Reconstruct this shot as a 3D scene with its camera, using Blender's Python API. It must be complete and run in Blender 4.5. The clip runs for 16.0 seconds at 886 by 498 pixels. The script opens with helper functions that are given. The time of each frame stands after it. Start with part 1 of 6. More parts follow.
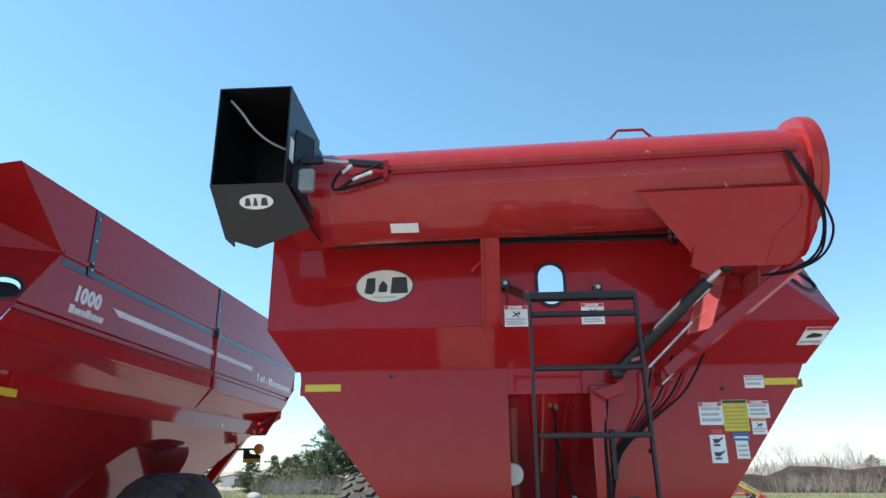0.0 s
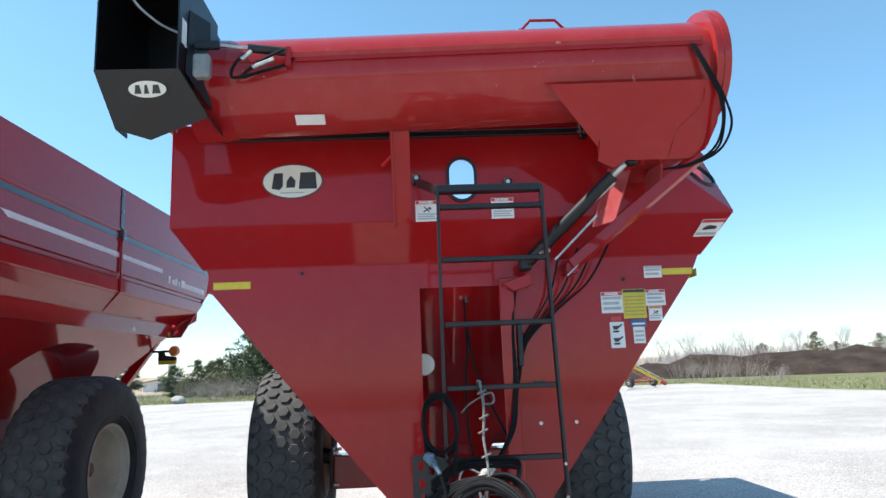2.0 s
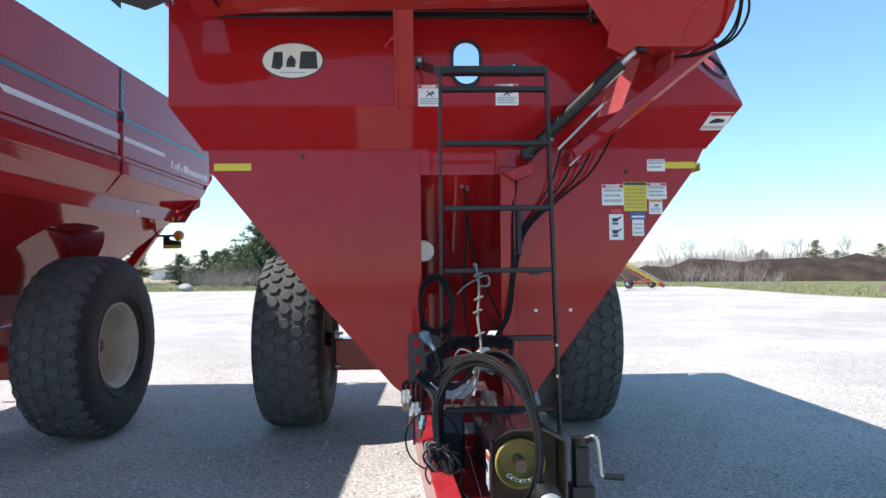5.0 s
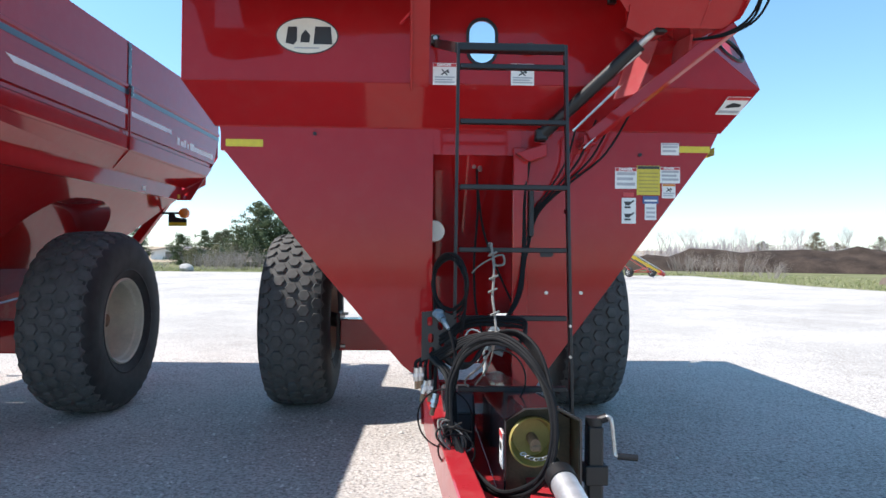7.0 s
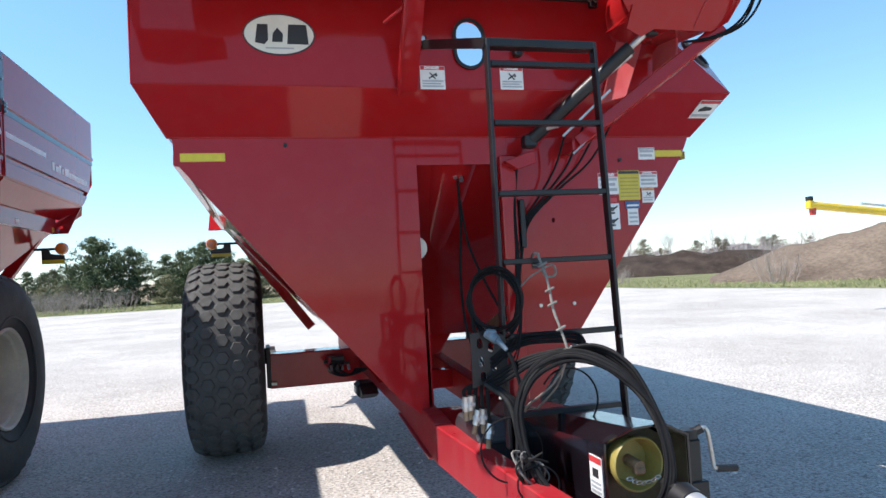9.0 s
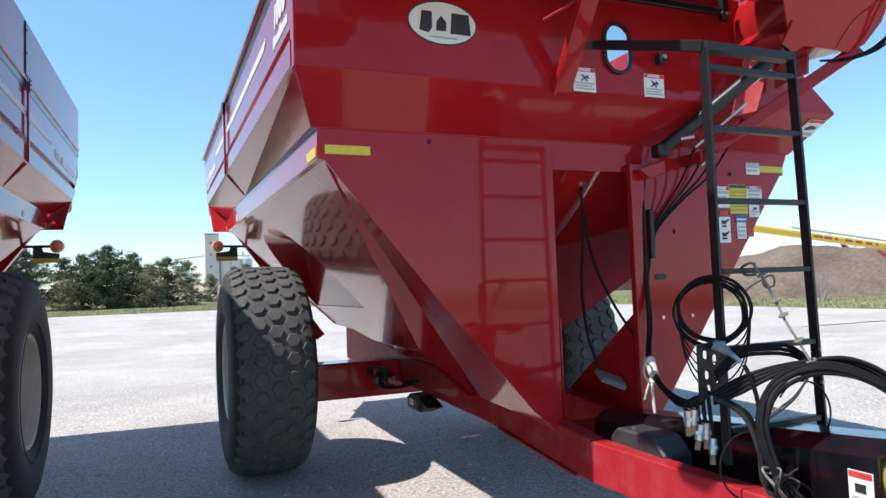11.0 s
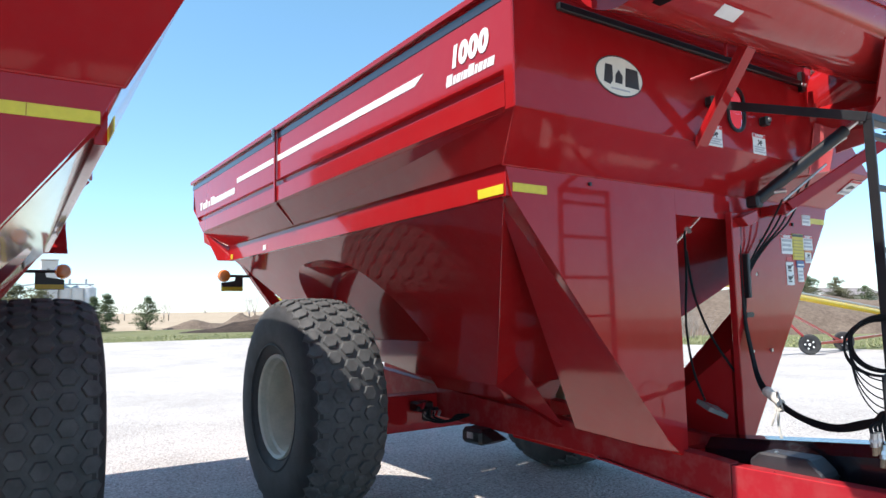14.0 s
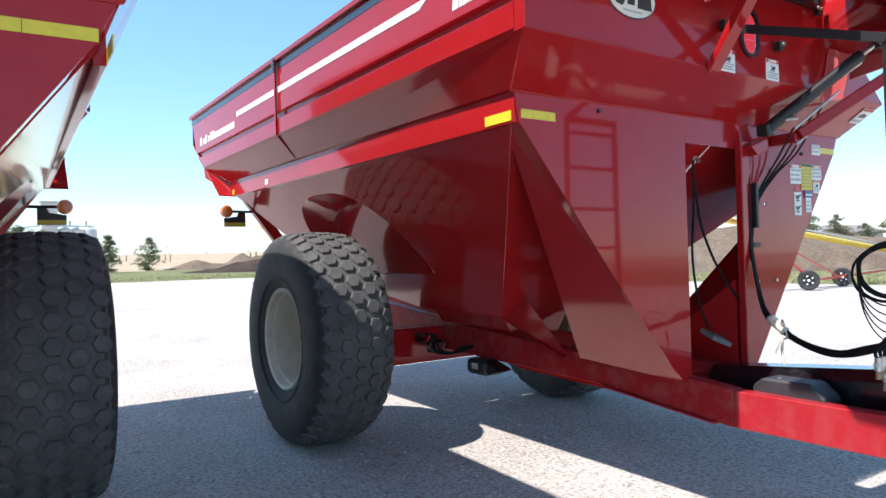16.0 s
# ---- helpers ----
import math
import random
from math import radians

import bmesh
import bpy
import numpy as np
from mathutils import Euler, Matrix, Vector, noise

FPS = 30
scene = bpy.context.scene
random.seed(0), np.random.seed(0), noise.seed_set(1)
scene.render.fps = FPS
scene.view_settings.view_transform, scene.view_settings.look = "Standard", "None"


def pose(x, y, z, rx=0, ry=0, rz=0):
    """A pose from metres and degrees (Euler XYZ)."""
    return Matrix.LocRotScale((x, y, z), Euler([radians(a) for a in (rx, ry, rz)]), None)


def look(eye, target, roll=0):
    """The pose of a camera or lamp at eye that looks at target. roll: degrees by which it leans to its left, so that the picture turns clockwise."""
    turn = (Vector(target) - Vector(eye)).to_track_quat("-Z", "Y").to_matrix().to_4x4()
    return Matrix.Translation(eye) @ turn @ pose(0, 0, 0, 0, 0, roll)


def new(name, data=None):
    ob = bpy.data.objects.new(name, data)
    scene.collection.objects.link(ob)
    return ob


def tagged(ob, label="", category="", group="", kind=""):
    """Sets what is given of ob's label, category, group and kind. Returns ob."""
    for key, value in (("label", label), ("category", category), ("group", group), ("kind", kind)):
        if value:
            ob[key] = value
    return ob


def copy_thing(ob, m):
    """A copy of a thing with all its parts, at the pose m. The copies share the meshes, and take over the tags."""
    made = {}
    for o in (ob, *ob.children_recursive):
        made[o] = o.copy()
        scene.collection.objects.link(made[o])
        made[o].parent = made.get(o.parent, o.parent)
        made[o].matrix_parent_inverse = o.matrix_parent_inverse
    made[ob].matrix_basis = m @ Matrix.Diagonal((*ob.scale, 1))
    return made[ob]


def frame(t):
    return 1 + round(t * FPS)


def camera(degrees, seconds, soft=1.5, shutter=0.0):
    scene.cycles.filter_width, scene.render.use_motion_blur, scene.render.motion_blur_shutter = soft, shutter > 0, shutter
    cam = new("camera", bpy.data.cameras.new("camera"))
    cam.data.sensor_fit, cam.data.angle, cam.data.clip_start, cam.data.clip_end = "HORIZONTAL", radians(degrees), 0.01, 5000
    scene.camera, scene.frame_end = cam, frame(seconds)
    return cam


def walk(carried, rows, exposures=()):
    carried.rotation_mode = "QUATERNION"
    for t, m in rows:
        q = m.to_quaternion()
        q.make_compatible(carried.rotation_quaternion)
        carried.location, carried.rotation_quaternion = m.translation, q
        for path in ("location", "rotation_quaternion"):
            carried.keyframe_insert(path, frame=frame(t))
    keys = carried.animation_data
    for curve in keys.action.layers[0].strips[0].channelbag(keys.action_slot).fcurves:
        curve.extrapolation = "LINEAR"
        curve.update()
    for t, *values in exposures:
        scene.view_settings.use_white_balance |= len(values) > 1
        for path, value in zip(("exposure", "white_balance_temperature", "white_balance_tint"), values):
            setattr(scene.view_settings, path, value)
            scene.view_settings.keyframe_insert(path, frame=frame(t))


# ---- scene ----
cam = camera(65.7, 16.0)
PATH = [
    (0, (-0.381, 0.019, 1.731), (-0.5, 1.919, 2.343), -0.5),
    (0.5, (-0.372, 0.022, 1.733), (-0.481, 1.944, 2.275), -1.4),
    (1, (-0.349, 0.043, 1.693), (-0.376, 1.994, 2.132), -3.0),
    (1.5, (-0.309, 0.067, 1.687), (-0.221, 2.031, 2.052), -3.8),
    (2, (-0.302, 0.069, 1.685), (-0.207, 2.039, 2.02), -2.3),
    (2.5, (-0.291, 0.079, 1.65), (-0.204, 2.059, 1.916), -1.0),
    (3, (-0.291, 0.067, 1.651), (-0.212, 2.052, 1.882), -0.8),
    (3.5, (-0.293, 0.064, 1.651), (-0.214, 2.054, 1.838), -0.6),
    (4, (-0.279, 0.061, 1.625), (-0.207, 2.055, 1.764), -0.6),
    (4.5, (-0.275, 0.057, 1.611), (-0.201, 2.054, 1.706), -0.9),
    (4.7, (-0.276, 0.063, 1.613), (-0.201, 2.061, 1.677), -0.8),
    (7, (-0.351, 0.091, 1.578), (-0.275, 2.089, 1.577), 0.5),
    (7.5, (-0.544, 0.106, 1.573), (-0.268, 2.086, 1.628), -0.3),
    (8, (-0.727, 0.205, 1.555), (-0.381, 2.174, 1.605), 0.9),
    (8.2, (-0.805, 0.271, 1.552), (-0.466, 2.24, 1.638), -1.1),
    (10.3, (-1.935, 1.002, 1.583), (-1.155, 2.844, 1.605), -0.8),
    (10.5, (-2.059, 1.068, 1.555), (-1.264, 2.902, 1.634), -0.8),
    (11, (-2.405, 1.166, 1.588), (-1.627, 3.007, 1.668), -1.7),
    (11.5, (-2.609, 1.319, 1.574), (-1.713, 3.094, 1.785), -3.7),
    (12, (-2.86, 1.474, 1.591), (-1.882, 3.201, 1.834), -1.1),
    (12.5, (-3.226, 1.491, 1.615), (-2.239, 3.222, 1.793), -1.3),
    (13, (-3.435, 1.621, 1.604), (-2.384, 3.304, 1.857), -0.2),
    (13.5, (-3.663, 1.771, 1.601), (-2.589, 3.438, 1.862), 1.0),
    (14, (-3.92, 1.842, 1.618), (-2.797, 3.488, 1.791), -0.8),
    (14.5, (-3.994, 1.859, 1.62), (-2.885, 3.514, 1.792), -0.4),
    (15, (-4.0, 1.864, 1.61), (-2.866, 3.501, 1.794), 0.5),
    (15.5, (-3.97, 1.878, 1.582), (-2.841, 3.527, 1.658), -0.6),
    (16, (-3.933, 1.891, 1.563), (-2.808, 3.545, 1.561), -1.1),
]
RISE = Vector((0, 0, 0.06))
walk(cam, [(t, look(Vector(eye) + RISE, Vector(target) + RISE, roll)) for t, eye, target, roll in PATH],
     exposures=[(0.0, 0.54, 6600, 10), (3.5, 0.56, 6500, 12), (8.0, 0.60, 6500, 14), (10.5, 0.43, 6500, 14), (13.0, 0.60, 6500, 14), (14.5, 0.68, 6550, 14), (16.0, 0.75, 6550, 14)])

# ---------------------------------------------------------------- light
SUN_ELEV, SUN_AZ = 56.0, 176.0       # degrees; azimuth counted from +x towards +y
sun_dir = Vector((math.cos(radians(SUN_ELEV)) * math.cos(radians(SUN_AZ)),
                  math.cos(radians(SUN_ELEV)) * math.sin(radians(SUN_AZ)),
                  math.sin(radians(SUN_ELEV))))
sun = new("sun", bpy.data.lights.new("sun", "SUN"))
sun.data.energy, sun.data.angle, sun.data.color = 5.0, radians(0.53), (1.0, 0.955, 0.89)
sun.matrix_world = Matrix.Translation((0, 0, 60)) @ sun_dir.to_track_quat("Z", "Y").to_matrix().to_4x4()

world = bpy.data.worlds.new("sky")
scene.world = world
world.use_nodes = True
wn = world.node_tree.nodes
sky = wn.new("ShaderNodeTexSky")
sky.sky_type, sky.sun_disc = "NISHITA", False
sky.sun_elevation = radians(SUN_ELEV)
sky.sun_rotation = radians(90 - SUN_AZ)
sky.altitude, sky.air_density, sky.dust_density, sky.ozone_density = 250, 1.0, 0.15, 3.0
wn["Background"].inputs["Strength"].default_value = 0.15
tone = wn.new("ShaderNodeMix")           # a slightly greener blue overhead than the model's
tone.data_type, tone.blend_type = "RGBA", "MULTIPLY"
tone.inputs[0].default_value = 1.0
crd, xyz, grad = wn.new("ShaderNodeTexCoord"), wn.new("ShaderNodeSeparateXYZ"), wn.new("ShaderNodeValToRGB")
grad.color_ramp.elements[0].position, grad.color_ramp.elements[0].color = 0.0, (0.77, 0.92, 1.08, 1)
grad.color_ramp.elements[1].position, grad.color_ramp.elements[1].color = 0.42, (0.93, 1.21, 1.10, 1)
world.node_tree.links.new(crd.outputs["Generated"], xyz.inputs[0])
world.node_tree.links.new(xyz.outputs[2], grad.inputs[0])
world.node_tree.links.new(grad.outputs[0], tone.inputs[7])
world.node_tree.links.new(sky.outputs[0], tone.inputs[6])
world.node_tree.links.new(tone.outputs[2], wn["Background"].inputs["Color"])

# ---------------------------------------------------------------- materials


def mat_base(name):
    m = bpy.data.materials.new(name)
    m.use_nodes = True
    nt = m.node_tree
    return m, nt, nt.nodes["Principled BSDF"]


def noise_node(nt, scale, detail=4.0, rough=0.55, coord="Object"):
    tc = nt.nodes.new("ShaderNodeTexCoord")
    n = nt.nodes.new("ShaderNodeTexNoise")
    n.inputs["Scale"].default_value = scale
    n.inputs["Detail"].default_value = detail
    n.inputs["Roughness"].default_value = rough
    nt.links.new(tc.outputs[coord], n.inputs["Vector"])
    return n


def ramp(nt, src, stops):
    r = nt.nodes.new("ShaderNodeValToRGB")
    while len(r.color_ramp.elements) < len(stops):
        r.color_ramp.elements.new(0.5)
    for e, (p, c) in zip(r.color_ramp.elements, stops):
        e.position, e.color = p, (*c, 1) if len(c) == 3 else c
    nt.links.new(src, r.inputs["Fac"])
    return r


def mix_color(nt, fac, a, b, blend="MIX"):
    n = nt.nodes.new("ShaderNodeMix")
    n.data_type, n.blend_type = "RGBA", blend
    for sock, v in ((n.inputs[0], fac), (n.inputs[6], a), (n.inputs[7], b)):
        if isinstance(v, (int, float)):
            sock.default_value = v
        elif isinstance(v, tuple):
            sock.default_value = (*v, 1)
        else:
            nt.links.new(v, sock)
    return n.outputs[2]


def bump(nt, bsdf, height, strength=0.2, dist=0.01):
    b = nt.nodes.new("ShaderNodeBump")
    b.inputs["Strength"].default_value, b.inputs["Distance"].default_value = strength, dist
    nt.links.new(height, b.inputs["Height"])
    nt.links.new(b.outputs[0], bsdf.inputs["Normal"])


def simple(name, color, rough=0.5, metal=0.0, vary=0.25, scale=6.0, bump_s=0.0, bump_scale=60.0, coat=0.0, bump_d=0.002):
    """A surface of one colour with worn patches and fine grain."""
    m, nt, b = mat_base(name)
    n1 = noise_node(nt, scale)
    n2 = noise_node(nt, scale * 9, 3)
    lo = tuple(c * (1 - vary) for c in color)
    hi = tuple(min(1, c * (1 + vary)) for c in color)
    r1 = ramp(nt, n1.outputs[0], [(0.3, lo), (0.7, hi)])
    r2 = ramp(nt, n2.outputs[0], [(0.3, (1 - vary * 0.6,) * 3), (0.7, (1, 1, 1))])
    nt.links.new(mix_color(nt, 1.0, r1.outputs[0], r2.outputs[0], "MULTIPLY"), b.inputs["Base Color"])
    rr = nt.nodes.new("ShaderNodeMapRange")
    rr.inputs[3].default_value, rr.inputs[4].default_value = max(0.02, rough * 0.8), min(1, rough * 1.2)
    nt.links.new(n2.outputs[0], rr.inputs[0])
    nt.links.new(rr.outputs[0], b.inputs["Roughness"])
    b.inputs["Metallic"].default_value = metal
    b.inputs["Coat Weight"].default_value = coat
    if bump_s:
        n3 = noise_node(nt, bump_scale, 4)
        bump(nt, b, n3.outputs[0], bump_s, bump_d)
    return m


def paint(name, color, rough=0.16, wave=0.012, dust=0.02, chips=0.0, coat=0.72):
    """Glossy enamel on sheet steel: slightly wavy, with a thin film of dust."""
    m, nt, b = mat_base(name)
    n1 = noise_node(nt, 1.3, 3)
    n2 = noise_node(nt, 9, 4, 0.6)
    c = mix_color(nt, n1.outputs[0], tuple(x * 0.86 for x in color), tuple(min(1, x * 1.12) for x in color))
    dm = ramp(nt, n2.outputs[0], [(0.45, (0, 0, 0)), (0.85, (dust,) * 3)])
    c2 = mix_color(nt, dm.outputs[0], c, (0.45, 0.38, 0.32))
    if chips:
        n4 = noise_node(nt, 30, 5, 0.7)
        n5 = noise_node(nt, 3.5, 2, 0.5)
        cm = ramp(nt, n4.outputs[0], [(0.66, (0, 0, 0)), (0.69, (chips,) * 3)])
        gm = ramp(nt, n5.outputs[0], [(0.50, (0, 0, 0)), (0.62, (1, 1, 1))])
        c2 = mix_color(nt, mix_color(nt, 1.0, cm.outputs[0], gm.outputs[0], "MULTIPLY"), c2, (0.66, 0.46, 0.42))
    nt.links.new(c2, b.inputs["Base Color"])
    rr = nt.nodes.new("ShaderNodeMapRange")
    rr.inputs[3].default_value, rr.inputs[4].default_value = rough * 0.7, rough * 1.5
    nt.links.new(n2.outputs[0], rr.inputs[0])
    nt.links.new(rr.outputs[0], b.inputs["Roughness"])
    b.inputs["Specular IOR Level"].default_value = 0.05
    b.inputs["Coat Weight"].default_value = coat
    b.inputs["Coat Roughness"].default_value = 0.055
    b.inputs["Coat IOR"].default_value = 1.46
    n3 = noise_node(nt, 2.2, 2, 0.4)
    bump(nt, b, n3.outputs[0], 0.10, wave)
    return m


RED = paint("red_enamel", (0.345, 0.0115, 0.0135), wave=0.018)
RED_SAT = paint("red_enamel_worn", (0.37, 0.020, 0.027), rough=0.28, dust=0.10)
BLACK = simple("black_paint", (0.010, 0.010, 0.011), 0.42, 0, 0.3, 8, 0.05, 90)
BLACK_SHEET = simple("black_sheet", (0.006, 0.006, 0.007), 0.38, 0, 0.35, 3, 0.02, 30, 0.0)
GUARD = simple("black_gloss_sheet", (0.008, 0.007, 0.010), 0.22, 0, 0.3, 3, 0.0, 30, 0.5)
RUBBER = simple("tyre_rubber", (0.030, 0.030, 0.0305), 0.75, 0, 0.35, 7, 0.25, 45)
RUBBER_LUG = simple("tyre_lug_rubber", (0.086, 0.087, 0.085), 0.9, 0, 0.25, 9, 0.3, 70)
HOSE = simple("hose_rubber", (0.008, 0.008, 0.009), 0.68, 0, 0.3, 25)
# paler copy of the hose rubber: sunlit grey put into the colour
HOSE_SUNGREY = simple("sunlit_grey_hose_rubber", (0.026, 0.0255, 0.024), 0.72, 0, 0.3, 25)
for rubber in (HOSE, HOSE_SUNGREY):
    next(n for n in rubber.node_tree.nodes if n.type == "BSDF_PRINCIPLED").inputs["Specular IOR Level"].default_value = 0.18
RIM = simple("cream_rim", (0.62, 0.57, 0.45), 0.35, 0, 0.14, 5, 0.05, 40)
STEEL = simple("bare_steel", (0.55, 0.54, 0.52), 0.32, 0.9, 0.25, 20)
RED_CHIPPED = paint("red_enamel_chipped", (0.36, 0.023, 0.022), rough=0.2, wave=0.018, dust=0.05, chips=0.8)
RED_DUSTY = paint("red_enamel_dusty", (0.31, 0.015, 0.017), rough=0.5, dust=0.16, coat=0.15)
# the same red, made pinker: the sun's glare is put into the colour
RED_GLARE = paint("red_enamel_glare", (0.50, 0.085, 0.090), rough=0.4, dust=0.15)
CHIP = simple("limestone_chips", (0.66, 0.64, 0.60), 0.9, 0, 0.2, 30)
GALV = simple("galvanised", (0.62, 0.63, 0.64), 0.42, 0.7, 0.15, 14)
WHITE = simple("white_decal", (0.78, 0.78, 0.75), 0.4, 0, 0.05, 10)
CREAM = simple("cream_decal", (0.74, 0.72, 0.62), 0.35, 0, 0.05, 10)
INK = simple("decal_ink", (0.03, 0.03, 0.03), 0.4, 0, 0.1, 10)
GREYINK = simple("decal_grey_print", (0.42, 0.43, 0.45), 0.5, 0, 0.1, 10)
OLIVEINK = simple("decal_olive_print", (0.42, 0.33, 0.06), 0.45, 0, 0.1, 10)
LAMPGREY = simple("lamp_grey_lens", (0.20, 0.21, 0.20), 0.25, 0, 0.15, 20)
REDINK = simple("decal_red", (0.55, 0.05, 0.05), 0.4, 0, 0.1, 10)
ORANGEINK = simple("decal_orange", (0.65, 0.22, 0.03), 0.4, 0, 0.1, 10)
BLUEINK = simple("decal_blue", (0.05, 0.10, 0.25), 0.4, 0, 0.1, 10)
YELLOWDECAL = simple("decal_yellow", (0.62, 0.50, 0.06), 0.45, 0, 0.08, 10)
REFLECT = simple("yellow_reflector", (0.66, 0.54, 0.035), 0.3, 0, 0.06, 30, 0.05, 400)
STRIPE = simple("dark_stripe", (0.022, 0.022, 0.030), 0.3, 0, 0.1, 5, 0, 60, 0.5)
AMBER = simple("amber_lens", (0.75, 0.20, 0.02), 0.18, 0, 0.1, 30, 0, 60, 0.6)
YELLOW = simple("yellow_paint", (0.75, 0.50, 0.02), 0.3, 0, 0.1, 3, 0, 60, 0.5)
SHIELDY = simple("yellow_plastic_shield", (0.34, 0.27, 0.07), 0.5, 0, 0.2, 8)
ORANGERED = simple("implement_red", (0.50, 0.035, 0.025), 0.3, 0, 0.15, 3, 0, 60, 0.5)
ROPE = simple("frayed_rope", (0.20, 0.185, 0.165), 0.95, 0, 0.3, 60, 0.4, 200)
OLIVE = simple("oily_guard_steel", (0.105, 0.085, 0.045), 0.55, 0, 0.5, 9, 0.15, 40)
TOOLBOX = simple("grey_plastic_box", (0.036, 0.036, 0.040), 0.5, 0, 0.25, 8, 0.1, 60)
TAPE = simple("grubby_white_tape", (0.55, 0.53, 0.47), 0.8, 0, 0.25, 30)
PLUGBLUE = simple("blue_grey_plug", (0.13, 0.18, 0.22), 0.45, 0, 0.2, 30)
RUST = simple("weathered_steel", (0.30, 0.20, 0.12), 0.75, 0.2, 0.45, 14, 0.2, 60)


def glass_mat():
    m, nt, b = mat_base("window_plastic")
    b.inputs["Base Color"].default_value = (0.94, 0.96, 0.97, 1)
    b.inputs["Roughness"].default_value = 0.03
    b.inputs["Transmission Weight"].default_value = 1.0
    b.inputs["IOR"].default_value = 1.2
    return m


GLASS = glass_mat()


def gravel_mat():
    m, nt, b = mat_base("limestone_gravel")
    big = noise_node(nt, 0.09, 5, 0.6)
    mid = noise_node(nt, 1.3, 6, 0.7)
    fine = noise_node(nt, 34, 6, 0.75)
    vor = nt.nodes.new("ShaderNodeTexVoronoi")
    vor.inputs["Scale"].default_value = 30
    tc = nt.nodes.new("ShaderNodeTexCoord")
    nt.links.new(tc.outputs["Object"], vor.inputs["Vector"])
    c1 = ramp(nt, big.outputs[0], [(0.3, (0.595, 0.562, 0.525)), (0.7, (0.675, 0.640, 0.600))])
    c2 = ramp(nt, mid.outputs[0], [(0.25, (0.83, 0.825, 0.82)), (0.62, (1, 1, 1))])
    c3 = ramp(nt, fine.outputs[0], [(0.36, (0.22, 0.22, 0.22)), (0.54, (1, 1, 1))])
    c4 = ramp(nt, vor.outputs["Color"], [(0.0, (0.72, 0.70, 0.68)), (0.6, (1, 1, 1))])
    c = mix_color(nt, 1.0, c1.outputs[0], c2.outputs[0], "MULTIPLY")
    c = mix_color(nt, 0.85, c, c3.outputs[0], "MULTIPLY")
    pit = noise_node(nt, 11, 4, 0.75)
    c5 = ramp(nt, pit.outputs[0], [(0.30, (0.35, 0.35, 0.36)), (0.43, (1, 1, 1))])
    c = mix_color(nt, 0.8, c, c5.outputs[0], "MULTIPLY")
    rut = noise_node(nt, 0.35, 3, 0.5)
    c6 = ramp(nt, rut.outputs[0], [(0.40, (0.86, 0.855, 0.85)), (0.60, (1.0, 1.0, 1.0))])
    c = mix_color(nt, 1.0, c, c6.outputs[0], "MULTIPLY")
    c = mix_color(nt, 0.7, c, c4.outputs[0], "MULTIPLY")
    spot = noise_node(nt, 0.7, 2, 0.4)
    sp = ramp(nt, spot.outputs[0], [(0.70, (0, 0, 0)), (0.76, (0.45,) * 3)])
    c = mix_color(nt, sp.outputs[0], c, (0.30, 0.25, 0.18))
    nt.links.new(c, b.inputs["Base Color"])
    b.inputs["Roughness"].default_value = 0.95
    b.inputs["Specular IOR Level"].default_value = 0.2
    h = mix_color(nt, 0.5, fine.outputs[0], vor.outputs["Distance"])
    bump(nt, b, h, 0.7, 0.02)
    return m


def soil_mat(name, a, bcol, scale, strength=0.6):
    m, nt, b = mat_base(name)
    n1 = noise_node(nt, scale, 6, 0.7)
    n2 = noise_node(nt, scale * 14, 4, 0.7)
    r1 = ramp(nt, n1.outputs[0], [(0.3, a), (0.7, bcol)])
    r2 = ramp(nt, n2.outputs[0], [(0.3, (0.6, 0.6, 0.6)), (0.65, (1, 1, 1))])
    nt.links.new(mix_color(nt, 1.0, r1.outputs[0], r2.outputs[0], "MULTIPLY"), b.inputs["Base Color"])
    b.inputs["Roughness"].default_value = 0.95
    b.inputs["Specular IOR Level"].default_value = 0.15
    bump(nt, b, n2.outputs[0], strength, 0.05)
    return m


def leaf_mat(name, a, bcol):
    m, nt, b = mat_base(name)
    g = nt.nodes.new("ShaderNodeNewGeometry")
    r = ramp(nt, g.outputs["Random Per Island"], [(0.0, a), (1.0, bcol)])
    nt.links.new(r.outputs[0], b.inputs["Base Color"])
    b.inputs["Roughness"].default_value = 0.75
    b.inputs["Specular IOR Level"].default_value = 0.25
    return m


GRAVEL = gravel_mat()
GRASS_SOIL = soil_mat("spring_grass_ground", (0.13, 0.155, 0.06), (0.27, 0.255, 0.14), 0.5)
FIELD = soil_mat("stubble_field", (0.42, 0.33, 0.23), (0.52, 0.42, 0.30), 0.03, 0.2)
DIRT = soil_mat("dark_dirt", (0.028, 0.021, 0.017), (0.095, 0.068, 0.052), 0.6)
DIRT_LIGHT = soil_mat("clay_dirt", (0.125, 0.092, 0.070), (0.24, 0.185, 0.14), 0.35)
BARK = simple("bark", (0.13, 0.10, 0.075), 0.9, 0, 0.3, 6, 0.5, 30)
TWIG = leaf_mat("bare_twigs", (0.22, 0.185, 0.165), (0.38, 0.34, 0.31))
# paler copy of the twigs: distance haze is put into the colour
HAZED_TWIG = leaf_mat("far_hazed_twigs", (0.34, 0.30, 0.29), (0.52, 0.48, 0.47))
PINE = leaf_mat("pine_needles", (0.050, 0.075, 0.036), (0.160, 0.185, 0.095))
CEDAR = leaf_mat("cedar_foliage", (0.060, 0.068, 0.036), (0.175, 0.165, 0.095))
FARCEDAR = leaf_mat("far_brownish_cedar", (0.13, 0.115, 0.075), (0.26, 0.235, 0.165))
